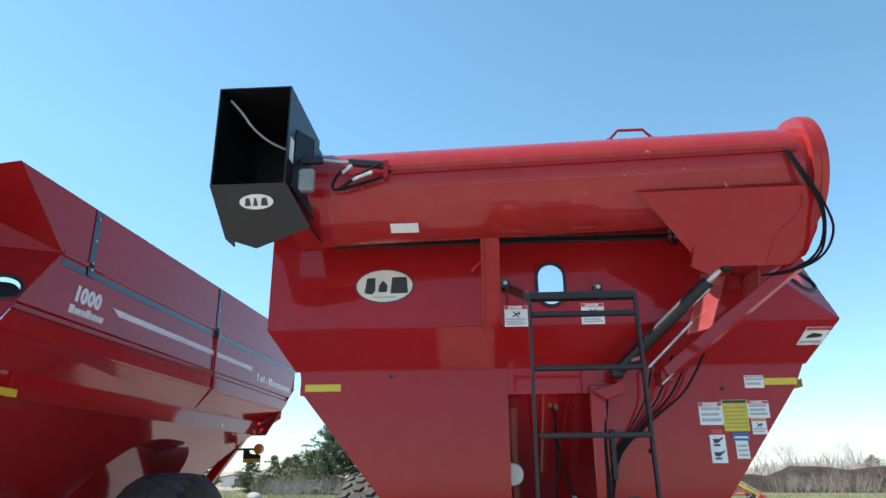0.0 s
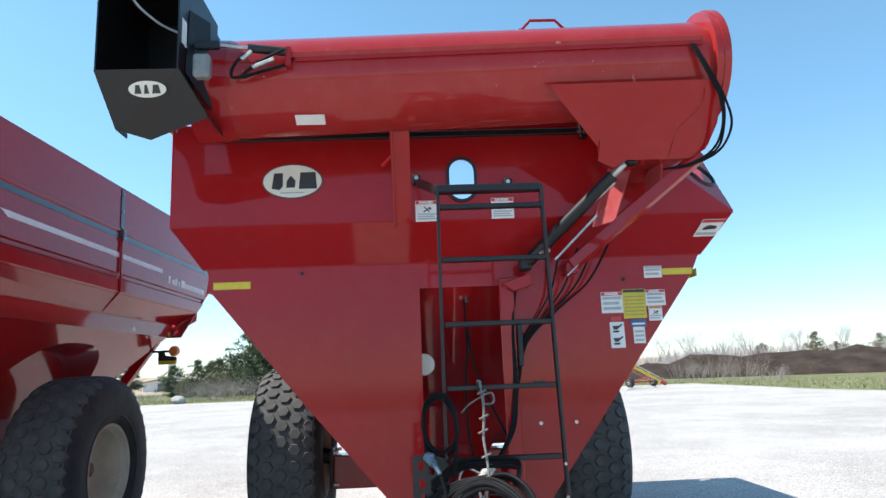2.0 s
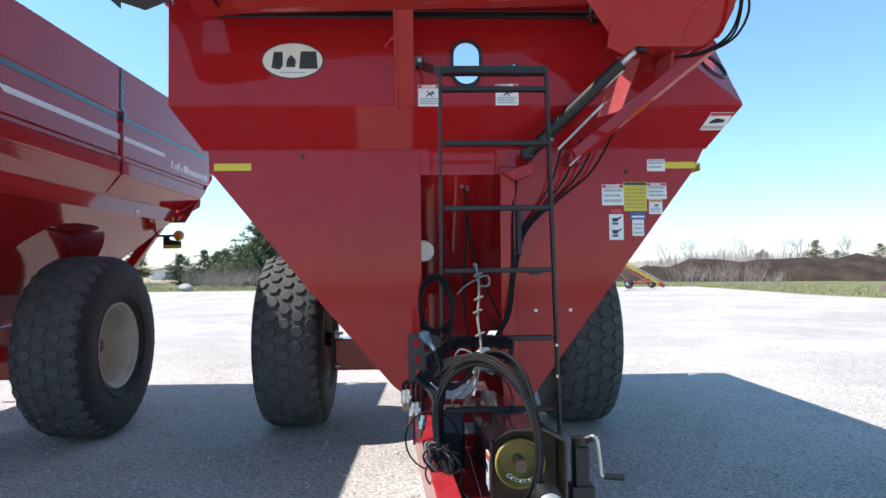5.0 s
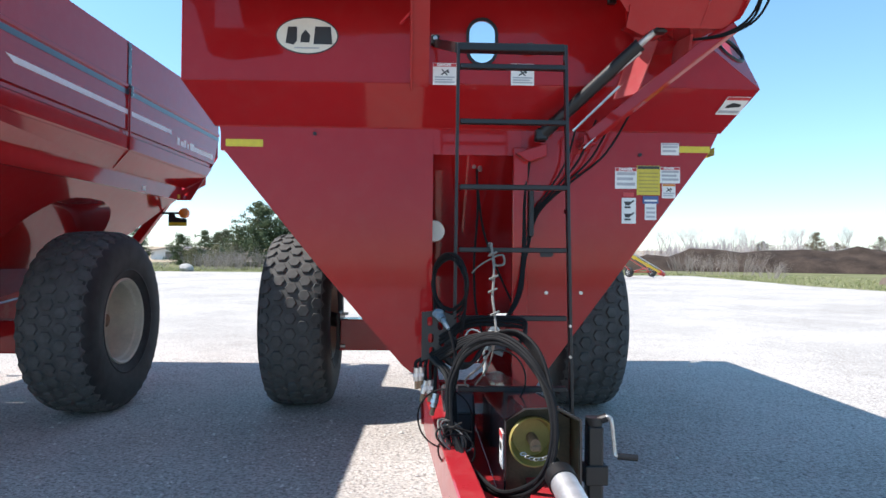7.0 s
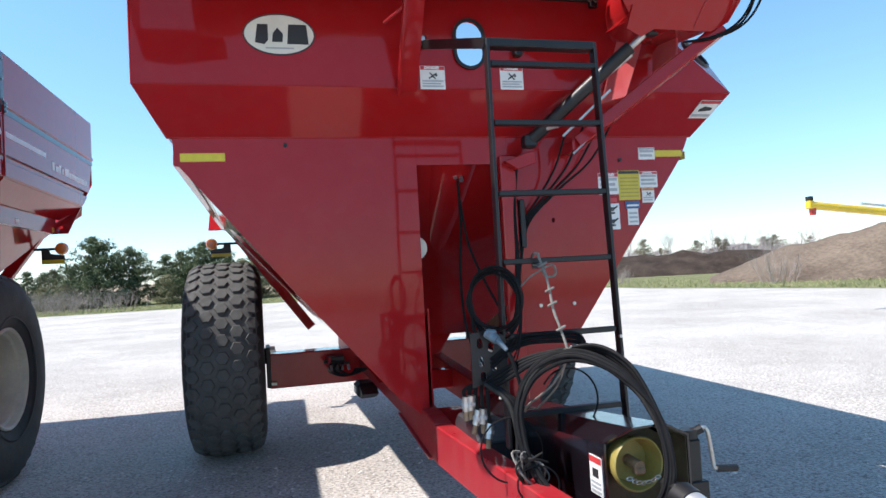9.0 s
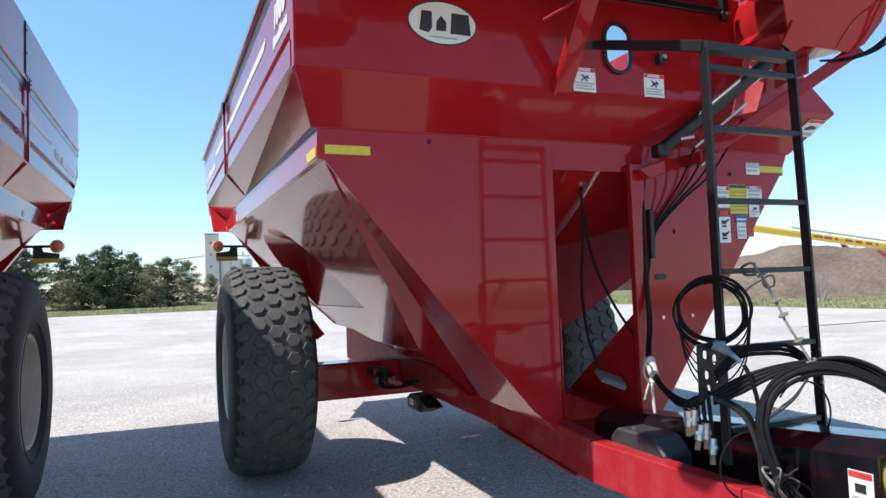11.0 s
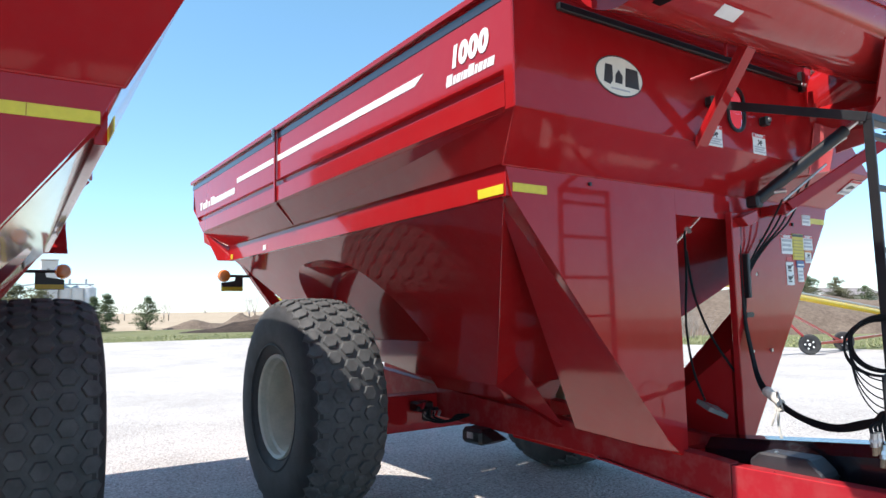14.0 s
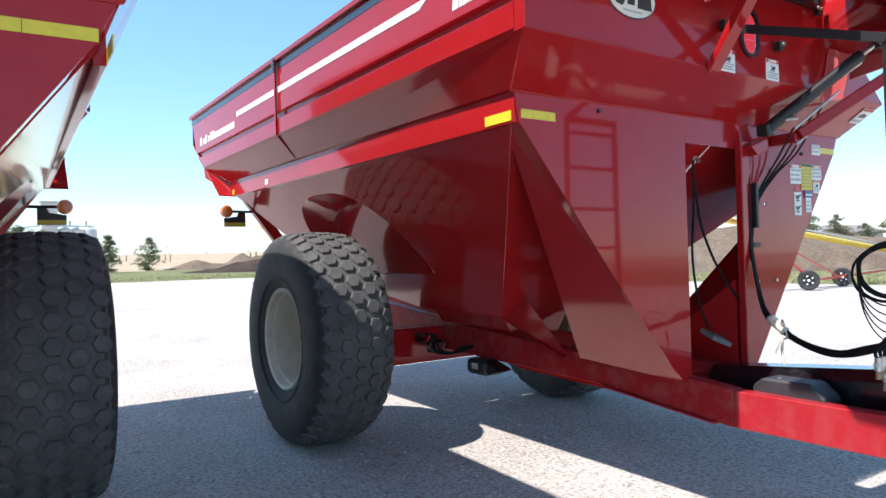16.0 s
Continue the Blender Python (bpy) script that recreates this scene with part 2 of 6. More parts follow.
SHRUB = leaf_mat("budding_shrub", (0.13, 0.14, 0.07), (0.28, 0.25, 0.15))
BLADE = leaf_mat("grass_blades", (0.15, 0.19, 0.065), (0.40, 0.38, 0.20))
CONCRETE = simple("elevator_concrete", (0.58, 0.57, 0.55), 0.85, 0, 0.1, 0.05)
BINSTEEL = simple("bin_steel", (0.52, 0.55, 0.58), 0.5, 0.4, 0.1, 0.2)
WALLWHITE = simple("white_siding", (0.72, 0.71, 0.69), 0.7, 0, 0.08, 0.5)
ROOFDARK = simple("shed_roof", (0.25, 0.22, 0.21), 0.7, 0, 0.15, 0.5)
ROCK = simple("field_rock", (0.42, 0.40, 0.37), 0.9, 0, 0.25, 2, 0.5, 12)

# ---------------------------------------------------------------- mesh helpers


def finish(bm, name, mat, smooth=False):
    bmesh.ops.recalc_face_normals(bm, faces=bm.faces)
    me = bpy.data.meshes.new(name)
    bm.to_mesh(me)
    bm.free()
    me.materials.append(mat)
    if smooth:
        for p in me.polygons:
            p.use_smooth = True
        me.set_sharp_from_angle(angle=radians(35))
    return me


def part(name, bm, mat, parent, label="", smooth=False, kind=""):
    """One mesh object under a thing or a part."""
    ob = new(name, finish(bm, name, mat, smooth))
    ob.parent = parent
    return tagged(ob, label, kind=kind)


def solid(name, bm, mat, label="", category="", group="", kind="", smooth=False, m=None):
    """One mesh object of its own."""
    ob = new(name, finish(bm, name, mat, smooth))
    if m is not None:
        ob.matrix_world = m
    return tagged(ob, label, category, group, kind)


def empty(name, m, label, category, group=""):
    ob = new(name)
    ob.empty_display_size = 0.2
    ob.matrix_world = m
    return tagged(ob, label, category, group)


def B():
    return bmesh.new()


def bevel_all(bm, w, seg=1):
    bmesh.ops.bevel(bm, geom=list(bm.edges), offset=w, segments=seg, affect="EDGES", profile=0.5)
    return bm


def box(bm, x0, x1, y0, y1, z0, z1, bev=0.0, m=None):
    t = bmesh.new()
    vs = [t.verts.new((x, y, z)) for x in (x0, x1) for y in (y0, y1) for z in (z0, z1)]
    for f in ((0, 1, 3, 2), (4, 6, 7, 5), (0, 4, 5, 1), (2, 3, 7, 6), (0, 2, 6, 4), (1, 5, 7, 3)):
        t.faces.new([vs[i] for i in f])
    if bev:
        bevel_all(t, bev)
    return absorb(bm, t, m)


def absorb(bm, t, m=None):
    if m is not None:
        t.transform(m)
    me = bpy.data.meshes.new("tmp")
    t.to_mesh(me)
    t.free()
    bm.from_mesh(me)
    bpy.data.meshes.remove(me)
    return bm


def poly(bm, pts, thick, holes=(), toward=None):
    """A flat plate: outline with holes in it, drawn out by its thickness towards a direction, or half to each side."""
    t = bmesh.new()
    loops = []
    for ring in (pts, *holes):
        vs = [t.verts.new(p) for p in ring]
        loops += [t.edges.new((vs[i], vs[(i + 1) % len(vs)])) for i in range(len(vs))]
    if holes or len(pts) > 4:
        bmesh.ops.triangle_fill(t, use_beauty=True, use_dissolve=False, edges=loops)
    else:
        t.faces.new(list(t.verts))
    return absorb(bm, thicken(t, thick, toward))


def thicken(t, thick, toward=None):
    """Turns a sheet into a solid plate."""
    t.normal_update()
    bmesh.ops.recalc_face_normals(t, faces=t.faces)
    if toward is None:
        n = sum((f.normal * f.calc_area() for f in t.faces), Vector()).normalized()
        for v in t.verts:
            v.co -= n * thick / 2
    else:
        n = Vector(toward).normalized()
    r = bmesh.ops.extrude_face_region(t, geom=list(t.faces), use_keep_orig=True)
    moved = [e for e in r["geom"] if isinstance(e, bmesh.types.BMVert)]
    bmesh.ops.translate(t, vec=n * thick, verts=moved)
    bmesh.ops.recalc_face_normals(t, faces=t.faces)
    return t


def prism(bm, pts, axis, a0, a1, bev=0.0, m=None):
    """An outline in the plane across an axis, drawn out along it."""
    def put(u, v, a):
        return {"x": (a, u, v), "y": (u, a, v), "z": (u, v, a)}[axis]
    t = bmesh.new()
    lo = [t.verts.new(put(u, v, a0)) for u, v in pts]
    hi = [t.verts.new(put(u, v, a1)) for u, v in pts]
    n = len(pts)
    t.faces.new(lo)
    t.faces.new(hi[::-1])
    for i in range(n):
        t.faces.new((lo[i], hi[i], hi[(i + 1) % n], lo[(i + 1) % n]))
    bmesh.ops.recalc_face_normals(t, faces=t.faces)
    if bev:
        bevel_all(t, bev)
    return absorb(bm, t, m)


def lathe(bm, profile, axis, centre, n=32, closed=False, caps=True):
    """A profile of (distance along the axis, radius) turned round an axis through the centre."""
    t = bmesh.new()
    c = Vector(centre)
    rings = []
    for a, r in profile:
        ring = []
        for i in range(n):
            w = 2 * math.pi * i / n
            u, v = r * math.cos(w), r * math.sin(w)
            ring.append(t.verts.new(c + Vector({"x": (a, u, v), "y": (u, a, v), "z": (u, v, a)}[axis])))
        rings.append(ring)
    for r0, r1 in zip(rings, rings[1:] + (rings[:1] if closed else [])):
        for i in range(n):
            t.faces.new((r0[i], r0[(i + 1) % n], r1[(i + 1) % n], r1[i]))
    if caps and not closed:
        t.faces.new(rings[0][::-1])
        t.faces.new(rings[-1])
    return absorb(bm, t)


def rod(bm, p0, p1, r, n=12, r1=None):
    p0, p1 = Vector(p0), Vector(p1)
    d = p1 - p0
    t = bmesh.new()
    bmesh.ops.create_cone(t, cap_ends=True, segments=n, radius1=r, radius2=r if r1 is None else r1, depth=d.length)
    m = Matrix.Translation((p0 + p1) / 2) @ d.to_track_quat("Z", "Y").to_matrix().to_4x4()
    return absorb(bm, t, m)


def bar(bm, p0, p1, w, h, up=(0, 0, 1), bev=0.0):
    """A square bar from p0 to p1: w across, h along up."""
    p0, p1 = Vector(p0), Vector(p1)
    d = p1 - p0
    z = d.normalized()
    x = Vector(up).cross(z).normalized()
    y = z.cross(x)
    m = Matrix((x, y, z)).transposed().to_4x4()
    m.translation = p0
    return box(bm, -w / 2, w / 2, -h / 2, h / 2, 0, d.length, bev, m)


def smooth_path(pts, steps=6, closed=False):
    ps = [Vector(p) for p in pts]
    n = len(ps)
    out = []
    for i in range(n if closed else n - 1):
        if closed:
            a, b, c, d = ps[i - 1], ps[i], ps[(i + 1) % n], ps[(i + 2) % n]
        else:
            a, b, c, d = ps[max(i - 1, 0)], ps[i], ps[i + 1], ps[min(i + 2, n - 1)]
        for k in range(steps):
            t = k / steps
            out.append(0.5 * (2 * b + (c - a) * t + (2 * a - 5 * b + 4 * c - d) * t * t + (3 * b - a - 3 * c + d) * t ** 3))
    if not closed:
        out.append(ps[-1])
    return out


def hose(bm, pts, r, steps=6, n=7, closed=False):
    """A round hose through the points."""
    ps = smooth_path(pts, steps, closed)
    t = bmesh.new()
    rings = []
    side = Vector((0.31, 0.17, 0.93))
    m = len(ps)
    for i, p in enumerate(ps):
        d = (ps[(i + 1) % m] - ps[i - 1]) if closed else (ps[min(i + 1, m - 1)] - ps[max(i - 1, 0)])
        d.normalize()
        side = (side - d * side.dot(d)).normalized()
        u = d.cross(side)
        rings.append([t.verts.new(p + r * (math.cos(2 * math.pi * k / n) * side + math.sin(2 * math.pi * k / n) * u)) for k in range(n)])
    pairs = list(zip(rings, rings[1:])) + ([(rings[-1], rings[0])] if closed else [])
    for a, b in pairs:
        for k in range(n):
            t.faces.new((a[k], a[(k + 1) % n], b[(k + 1) % n], b[k]))
    if not closed:
        t.faces.new(rings[0][::-1])
        t.faces.new(rings[-1])
    return absorb(bm, t)


def oval(cx, cz, rx, rz, n=32):
    return [(cx + rx * math.cos(2 * math.pi * i / n), cz + rz * math.sin(2 * math.pi * i / n)) for i in range(n)]


def stadium(cx, cz, w, h, n=10):
    r = w / 2
    top = [(cx + r * math.cos(math.pi * i / n), cz + h / 2 - r + r * math.sin(math.pi * i / n)) for i in range(n + 1)]
    bot = [(cx - r * math.cos(math.pi * i / n), cz - h / 2 + r - r * math.sin(math.pi * i / n)) for i in range(n + 1)]
    return top + bot


def text_mesh(body, size, extrude, m):
    cu = bpy.data.curves.new("txt", "FONT")
    cu.body, cu.size, cu.extrude, cu.align_x, cu.offset, cu.shear = body, size, extrude, "LEFT", 0.006 * size / 0.1, 0.18
    ob = bpy.data.objects.new("txt", cu)
    scene.collection.objects.link(ob)
    dg = bpy.context.evaluated_depsgraph_get()
    me = bpy.data.meshes.new_from_object(ob.evaluated_get(dg))
    bpy.data.objects.remove(ob)
    bpy.data.curves.remove(cu)
    t = bmesh.new()
    t.from_mesh(me)
    bpy.data.meshes.remove(me)
    t.transform(m)
    return t

# ---------------------------------------------------------------- the grain cart
# Built level, with its axle over the origin; the numbers along y are counted from the same zero as the place's.
AXLE = 7.45
BACK = Matrix.Translation((0, -AXLE, 0.06))      # the body
WHEELS = Matrix.Translation((0, -AXLE - 0.03, 0))
YF, YP = 4.32, 4.59                   # upper front panel, lower front plate
ZT, ZB, ZP = 3.176, 2.553, 2.325      # rim, fold of the side, top of the lower plate
XW, XP = 1.79, 1.66


def cpart(name, bm, mat, parent, label="", smooth=False, kind="", m=None):
    bm.transform(BACK if m is None else m)
    return part(name, bm, mat, parent, label, smooth, kind)


def front_uv(pts, y):
    return [(x, y, z) for x, z in pts]


def decal(parent, name, x0, x1, z0, z1, y, mat, label=""):
    """A flat sticker on a panel that faces forward."""
    return cpart(name, box(B(), x0, x1, y - 0.0035, y - 0.0005, z0, z1), mat, parent, label)


def danger_sign(parent, x0, x1, z0, z1, y, head=REDINK, words="DANGER", bars=3, pictogram=True, label="white warning decal with a red head"):
    """A white warning sticker: red head with its word, a pictogram and lines too small to read."""
    sheet = decal(parent, "warning_decal", x0, x1, z0, z1, y, WHITE, label)
    w, h = x1 - x0, z1 - z0
    hd = h * 0.17
    decal(sheet, "decal_head", x0 + 0.003, x1 - 0.003, z1 - hd, z1 - 0.003, y - 0.003, head)
    if words:
        m = Matrix.Translation((x0 + w * 0.16, y - 0.0066, z1 - hd * 0.82)) @ Matrix.Rotation(radians(90), 4, "X")
        cpart("word", text_mesh(words, hd * 0.95, 0.0004, m), WHITE, sheet)
    top = z1 - hd * 1.3
    if pictogram:
        cx, cz, s = (x0 + x1) / 2, z1 - h * 0.43, h * 0.17
        b = B()
        bar(b, (cx - s, y - 0.0045, cz - s * 0.7), (cx + s, y - 0.0045, cz + s * 0.7), 0.002, s * 0.35, (0, 0, 1))
        bar(b, (cx - s * 0.8, y - 0.0065, cz + s * 0.8), (cx + s * 0.7, y - 0.0065, cz - s * 0.8), 0.002, s * 0.3, (0, 0, 1))
        prism(b, oval(cx + s * 0.9, cz + s * 0.1, s * 0.28, s * 0.28, 10), "y", y - 0.008, y - 0.005)
        cpart("pictogram", b, INK, sheet)
        top = z1 - h * 0.62
    step = (top - z0 - 0.006) / max(1, bars)
    for i in range(bars):
        zz = top - i * step
        decal(sheet, "print_line", x0 + w * 0.08, x1 - w * (0.08 + 0.1 * (i % 2)), zz - step * 0.55, zz, y - 0.003, GREYINK)
    return sheet


def wheel(parent, cx, side):
    """A flotation tyre with hexagonal lugs on a cream dished rim; side: +1 when its face looks to +x."""
    W, cz = 0.68, 0.89
    half = W / 2

    def crown(u):
        """Radius of the tread at a distance from the middle."""
        f = abs(u) / half
        return 0.872 - 0.026 * f * f - 0.075 * max(0.0, f - 0.62) ** 2 / 0.144
    prof = [(-half * 0.80, 0.415), (-half * 0.92, 0.47), (-half * 0.99, 0.56), (-half * 1.0, 0.65), (-half * 0.985, 0.72), (-half * 0.955, 0.765)]
    prof += [(u * half, crown(u * half)) for u in (-0.9, -0.8, -0.65, -0.45, -0.2, 0, 0.2, 0.45, 0.65, 0.8, 0.9)]
    prof += [(-a, r) for a, r in prof[5::-1]]
    b = lathe(B(), prof, "x", (cx, AXLE, cz), 80, caps=False)
    tyre = cpart("tyre", b, RUBBER, parent, "black flotation tyre with dusty hexagonal lugs", True, m=WHEELS)
    # one faint moulded ring on each wall
    for s in (-1, 1):
        b = lathe(B(), [(s * half * 0.975, 0.50), (s * half * 0.990, 0.505), (s * half * 0.992, 0.512), (s * half * 0.98, 0.52)], "x", (cx, AXLE, cz), 64, closed=True)
        cpart("wall_ring", b, RUBBER, tyre, "", True, m=WHEELS)
    b = lathe(B(), [(u * half, crown(u * half) + 0.002) for u in (-0.84, -0.65, -0.45, -0.2, 0, 0.2, 0.45, 0.65, 0.84)], "x", (cx, AXLE, cz), 80, caps=False)
    cpart("tread_base", b, RUBBER_LUG, tyre, "dusty tread between the lugs", True, m=WHEELS)
    # lugs: chamfered six-sided pads that follow the rounded tread
    t = bmesh.new()
    rows, around = 5, 38
    for j in range(rows):
        u = (j - (rows - 1) / 2) * 0.124
        for i in range(around):
            a = 2 * math.pi * (i + 0.5 * (j % 2)) / around
            rings = []
            for lift, sc in ((-0.010, 0.96), (0.016, 0.89), (0.021, 0.79)):
                ring = []
                for k in range(6):
                    w = math.pi / 3 * k
                    uu = u + 0.0655 * math.cos(w) * sc
                    rr = crown(uu) + lift
                    aa = a + 0.0655 * math.sin(w) * sc / 0.87
                    ring.append(t.verts.new((cx + uu, AXLE + rr * math.sin(aa), cz + rr * math.cos(aa))))
                rings.append(ring)
            t.faces.new(rings[-1])
            for lo, hi in zip(rings, rings[1:]):
                for k in range(6):
                    t.faces.new((lo[k], lo[(k + 1) % 6], hi[(k + 1) % 6], hi[k]))
    cpart("tread", t, RUBBER_LUG, tyre, "dusty grey hexagonal lugs", kind="stuff", m=WHEELS)
    # rim, dished towards its face
    f = side
    b = lathe(B(), [(f * 0.26, 0.425), (f * 0.292, 0.428), (f * 0.302, 0.415), (f * 0.288, 0.398), (f * 0.24, 0.392), (f * 0.225, 0.372), (f * 0.12, 0.362), (f * 0.02, 0.352), (-f * 0.02, 0.325),
                    (-f * 0.035, 0.24), (-f * 0.005, 0.19), (-f * 0.005, 0.02), (-f * 0.05, 0.02), (-f * 0.06, 0.36), (-f * 0.06, 0.415)], "x", (cx, AXLE, cz), 56, closed=True)
    rim = cpart("rim", b, RIM, parent, "cream painted dished steel rim", True, m=WHEELS)
    b = lathe(B(), [(-f * 0.29, 0.425), (-f * 0.302, 0.41), (-f * 0.27, 0.395), (-f * 0.15, 0.385), (-f * 0.085, 0.37), (-f * 0.085, 0.30), (-f * 0.10, 0.26), (-f * 0.10, 0.41)], "x", (cx, AXLE, cz), 48, closed=True)
    cpart("rim_back", b, RIM, rim, "", True, m=WHEELS)
    b = lathe(B(), [(-f * 0.04, 0.11), (f * 0.03, 0.105), (f * 0.06, 0.075), (f * 0.11, 0.065), (f * 0.12, 0.05), (f * 0.12, 0.01)], "x", (cx, AXLE, cz), 24)
    cpart("hub", b, RUST, rim, "dark greasy hub", True, m=WHEELS)
    for i in range(10):
        w = 2 * math.pi * i / 10
        p = Vector((cx - f * 0.005, AXLE + 0.155 * math.cos(w), cz + 0.155 * math.sin(w)))
        cpart("nut", rod(B(), p, p + Vector((f * 0.032, 0, 0)), 0.016, 6), STEEL, rim, m=WHEELS)
    return tyre


def side_wall(cart, s):
    """One long side of the box: pressed panels, fold, slope and lip. s: -1 or +1."""
    ext = s > 0
    seam = 7.50

    def ye(z):
        return 10.29 if z > 2.88 else 10.29 - (2.88 - z) * 1.5
    prof = [(XW, ZT + 0.02), (XW, 2.757), (XW - 0.028, 2.748), (XW - 0.028, 2.716), (XW + 0.008, 2.690), (XW + 0.008, ZB + 0.012), (XW - 0.006, ZB - 0.006)]
    for name, y0, y1 in (("front_side_panel", YF + 0.07, seam), ("rear_side_panel", seam + 0.006, None)):
        t = bmesh.new()
        rows = []
        for x, z in prof:
            a = y0
            if ext and y0 < 5:
                a = YF + 0.004 + max(0, z - ZB) * 0.80
            rows.append((t.verts.new((s * x, a, z)), t.verts.new((s * x, y1 if y1 else ye(z), z))))
        for r0, r1 in zip(rows, rows[1:]):
            t.faces.new((r0[0], r0[1], r1[1], r1[0]))
        thicken(t, 0.006, (-s, 0, 0))
        pan = cpart(name, t, RED, cart)
        # slope under the fold
        b = poly(B(), [(s * (XW - 0.006), YF + 0.002 if y1 else y0, ZB - 0.008), (s * (XW - 0.006), y1 if y1 else ye(ZB), ZB - 0.008),
                       (s * 1.637, y1 if y1 else 9.47, 2.364), (s * (1.655 if y1 else 1.637), YP - 0.006 if y1 else y0, 2.334 if y1 else 2.364)], 0.006)
        cpart("side_slope", b, RED, cart)
    # plain strip at the front corner
    if not ext:
        cpart("corner_strip", box(B(), s * XW - 0.004, s * XW + 0.040, YF + 0.008, YF + 0.078, ZB - 0.004, ZT, 0.001), RED, cart)
    # rim tube
    y0 = 4.84 if ext else YF
    cpart("rim_rail", box(B(), s * XW - 0.03, s * XW + 0.012, y0, 10.30, ZT + 0.002, ZT + 0.045, 0.006), RED, cart)
    # seam flange and its bracket
    b = box(B(), s * XW + (0.009 if s > 0 else -0.026), s * XW + (0.026 if s > 0 else -0.009), seam - 0.012, seam + 0.018, ZB, ZT, 0.002)
    fl = cpart("seam_flange", b, RED, cart)
    cpart("seam_flange_lower", bar(B(), (s * (XW + 0.006), seam + 0.003, ZB - 0.01), (s * 1.645, seam + 0.003, 2.372), 0.016, 0.03, (0, 1, 0)), RED, cart)
    b = box(B(), s * XW + (0.027 if s > 0 else -0.034), s * XW + (0.034 if s > 0 else -0.027), seam - 0.02, seam + 0.035, ZT - 0.085, ZT + 0.03, 0.002)
    br = cpart("bracket", b, STRIPE, fl, "dark bolted bracket")
    for dz in (-0.06, -0.02, 0.012):
        p = Vector((s * (XW + 0.033), seam + 0.008, ZT + dz))
        cpart("bolt", rod(B(), p, p + Vector((s * 0.012, 0, 0)), 0.010, 6), STEEL, br)
    # lip: ledge and upright band
    b = prism(B(), [(s * 1.59, 2.385), (s * 1.638, 2.385), (s * 1.632, 2.355), (s * 1.632, 2.195), (s * 1.59, 2.195)], "y", YP + 0.012 if s < 0 else 4.78, 9.36, 0.002)
    for v in b.verts:
        v.co.z -= 0.028 * (9.36 - v.co.y) / 4.77
    lip = cpart("lip", b, RED, cart)
    b = box(B(), s * 1.633 + (0 if s > 0 else -0.004), s * 1.633 + (0.004 if s > 0 else 0), 4.62, 4.84, 2.180, 2.232)
    cpart("reflector", b, REFLECT, lip, "yellow reflective strip")
    b = box(B(), s * 1.633 + (0 if s > 0 else -0.004), s * 1.633 + (0.004 if s > 0 else 0), 9.22, 9.29, 2.21, 2.26)
    cpart("reflector", b, REFLECT, lip, "small yellow reflector")
    b = box(B(), s * 1.633 + (0 if s > 0 else -0.003), s * 1.633 + (0.003 if s > 0 else 0), 8.20, 8.28, 2.215, 2.265)
    cpart("sticker", b, WHITE, lip, "small white sticker")
    # end of the slope at the rear
    b = poly(B(), [(s * 1.79, 9.80, 2.548), (s * 1.60, 9.335, 2.30), (s * 1.60, 9.335, 2.20), (s * 1.78, 9.80, 2.44)], 0.008)
    cpart("slope_end_plate", b, RED, cart)
    # stripes and writing, 3 mm proud
    o = s * (XW + 0.0005)
    o2 = s * (XW + 0.0035)
    lo, hi = min(o, o2), max(o, o2)
    y0 = 4.84 if ext else YF + 0.07
    for a, c in ((y0, seam - 0.02), (seam + 0.03, 10.285)):
        cpart("dark_stripe", box(B(), lo, hi, a, c, ZT - 0.064, ZT - 0.014), STRIPE, cart, "dark blue-black stripe")
    for a, c, cut in ((5.54 if ext else 5.13, seam - 0.02, 0.10), (seam + 0.03, 8.60, 0.0)):
        pts = [(a, 2.962), (c, 2.962), (c, 2.912), (a + cut, 2.912)]
        cpart("white_stripe", prism(B(), pts, "x", lo, hi), WHITE, cart, "long white stripe")
    # number of bushels; the model's name and the maker's become plain bars
    if s < 0:
        m = Matrix.Translation((o2 - 0.0004, 4.865, 2.905)) @ Matrix(((0, 0, -1, 0), (-1, 0, 0, 0), (0, 1, 0, 0), (0, 0, 0, 1)))
    else:
        m = Matrix.Translation((o2 + 0.0004, 5.02, 2.905)) @ Matrix(((0, 0, 1, 0), (1, 0, 0, 0), (0, 1, 0, 0), (0, 0, 0, 1)))
    for k, digit in enumerate("1000"):
        cpart("digit", text_mesh(digit, 0.155, 0.001, m @ Matrix.Translation((0.088 * k + (0.008 if k == 0 else 0), 0, 0))), WHITE, cart, "white digit of the number 1000")
    widths = (0.055, 0.025, 0.035, 0.014, 0.035, 0.05, 0.022, 0.036, 0.026, 0.055)
    y = 4.90 if s < 0 else 5.00
    for i, w in enumerate(widths):
        sg = -1 if s < 0 else 1
        a, c = sorted((y, y + sg * w))
        cpart("name_bar", prism(B(), [(a, 2.805), (c, 2.805), (c + 0.012 * sg, 2.868 if i in (0, 5) else 2.852), (a + 0.012 * sg, 2.868 if i in (0, 5) else 2.852)], "x", lo, hi), WHITE, cart)
        y += sg * (w + 0.008)
    y = 9.93 if s < 0 else 8.78
    for i, w in enumerate((0.07, 0.10, 0.06, 0.05, 0.14, 0.08, 0.075, 0.08, 0.05, 0.085, 0.03, 0.08, 0.04, 0.08)):
        sg = -1 if s < 0 else 1
        a, c = sorted((y, y + sg * w))
        hz = 0.09 if i in (0, 2, 4) else 0.065
        cpart("maker_bar", box(B(), lo, hi, a, c, 2.82, 2.82 + hz), WHITE, cart)
        y += sg * (w + (0.04 if i in (0, 2, 3) else 0.012))
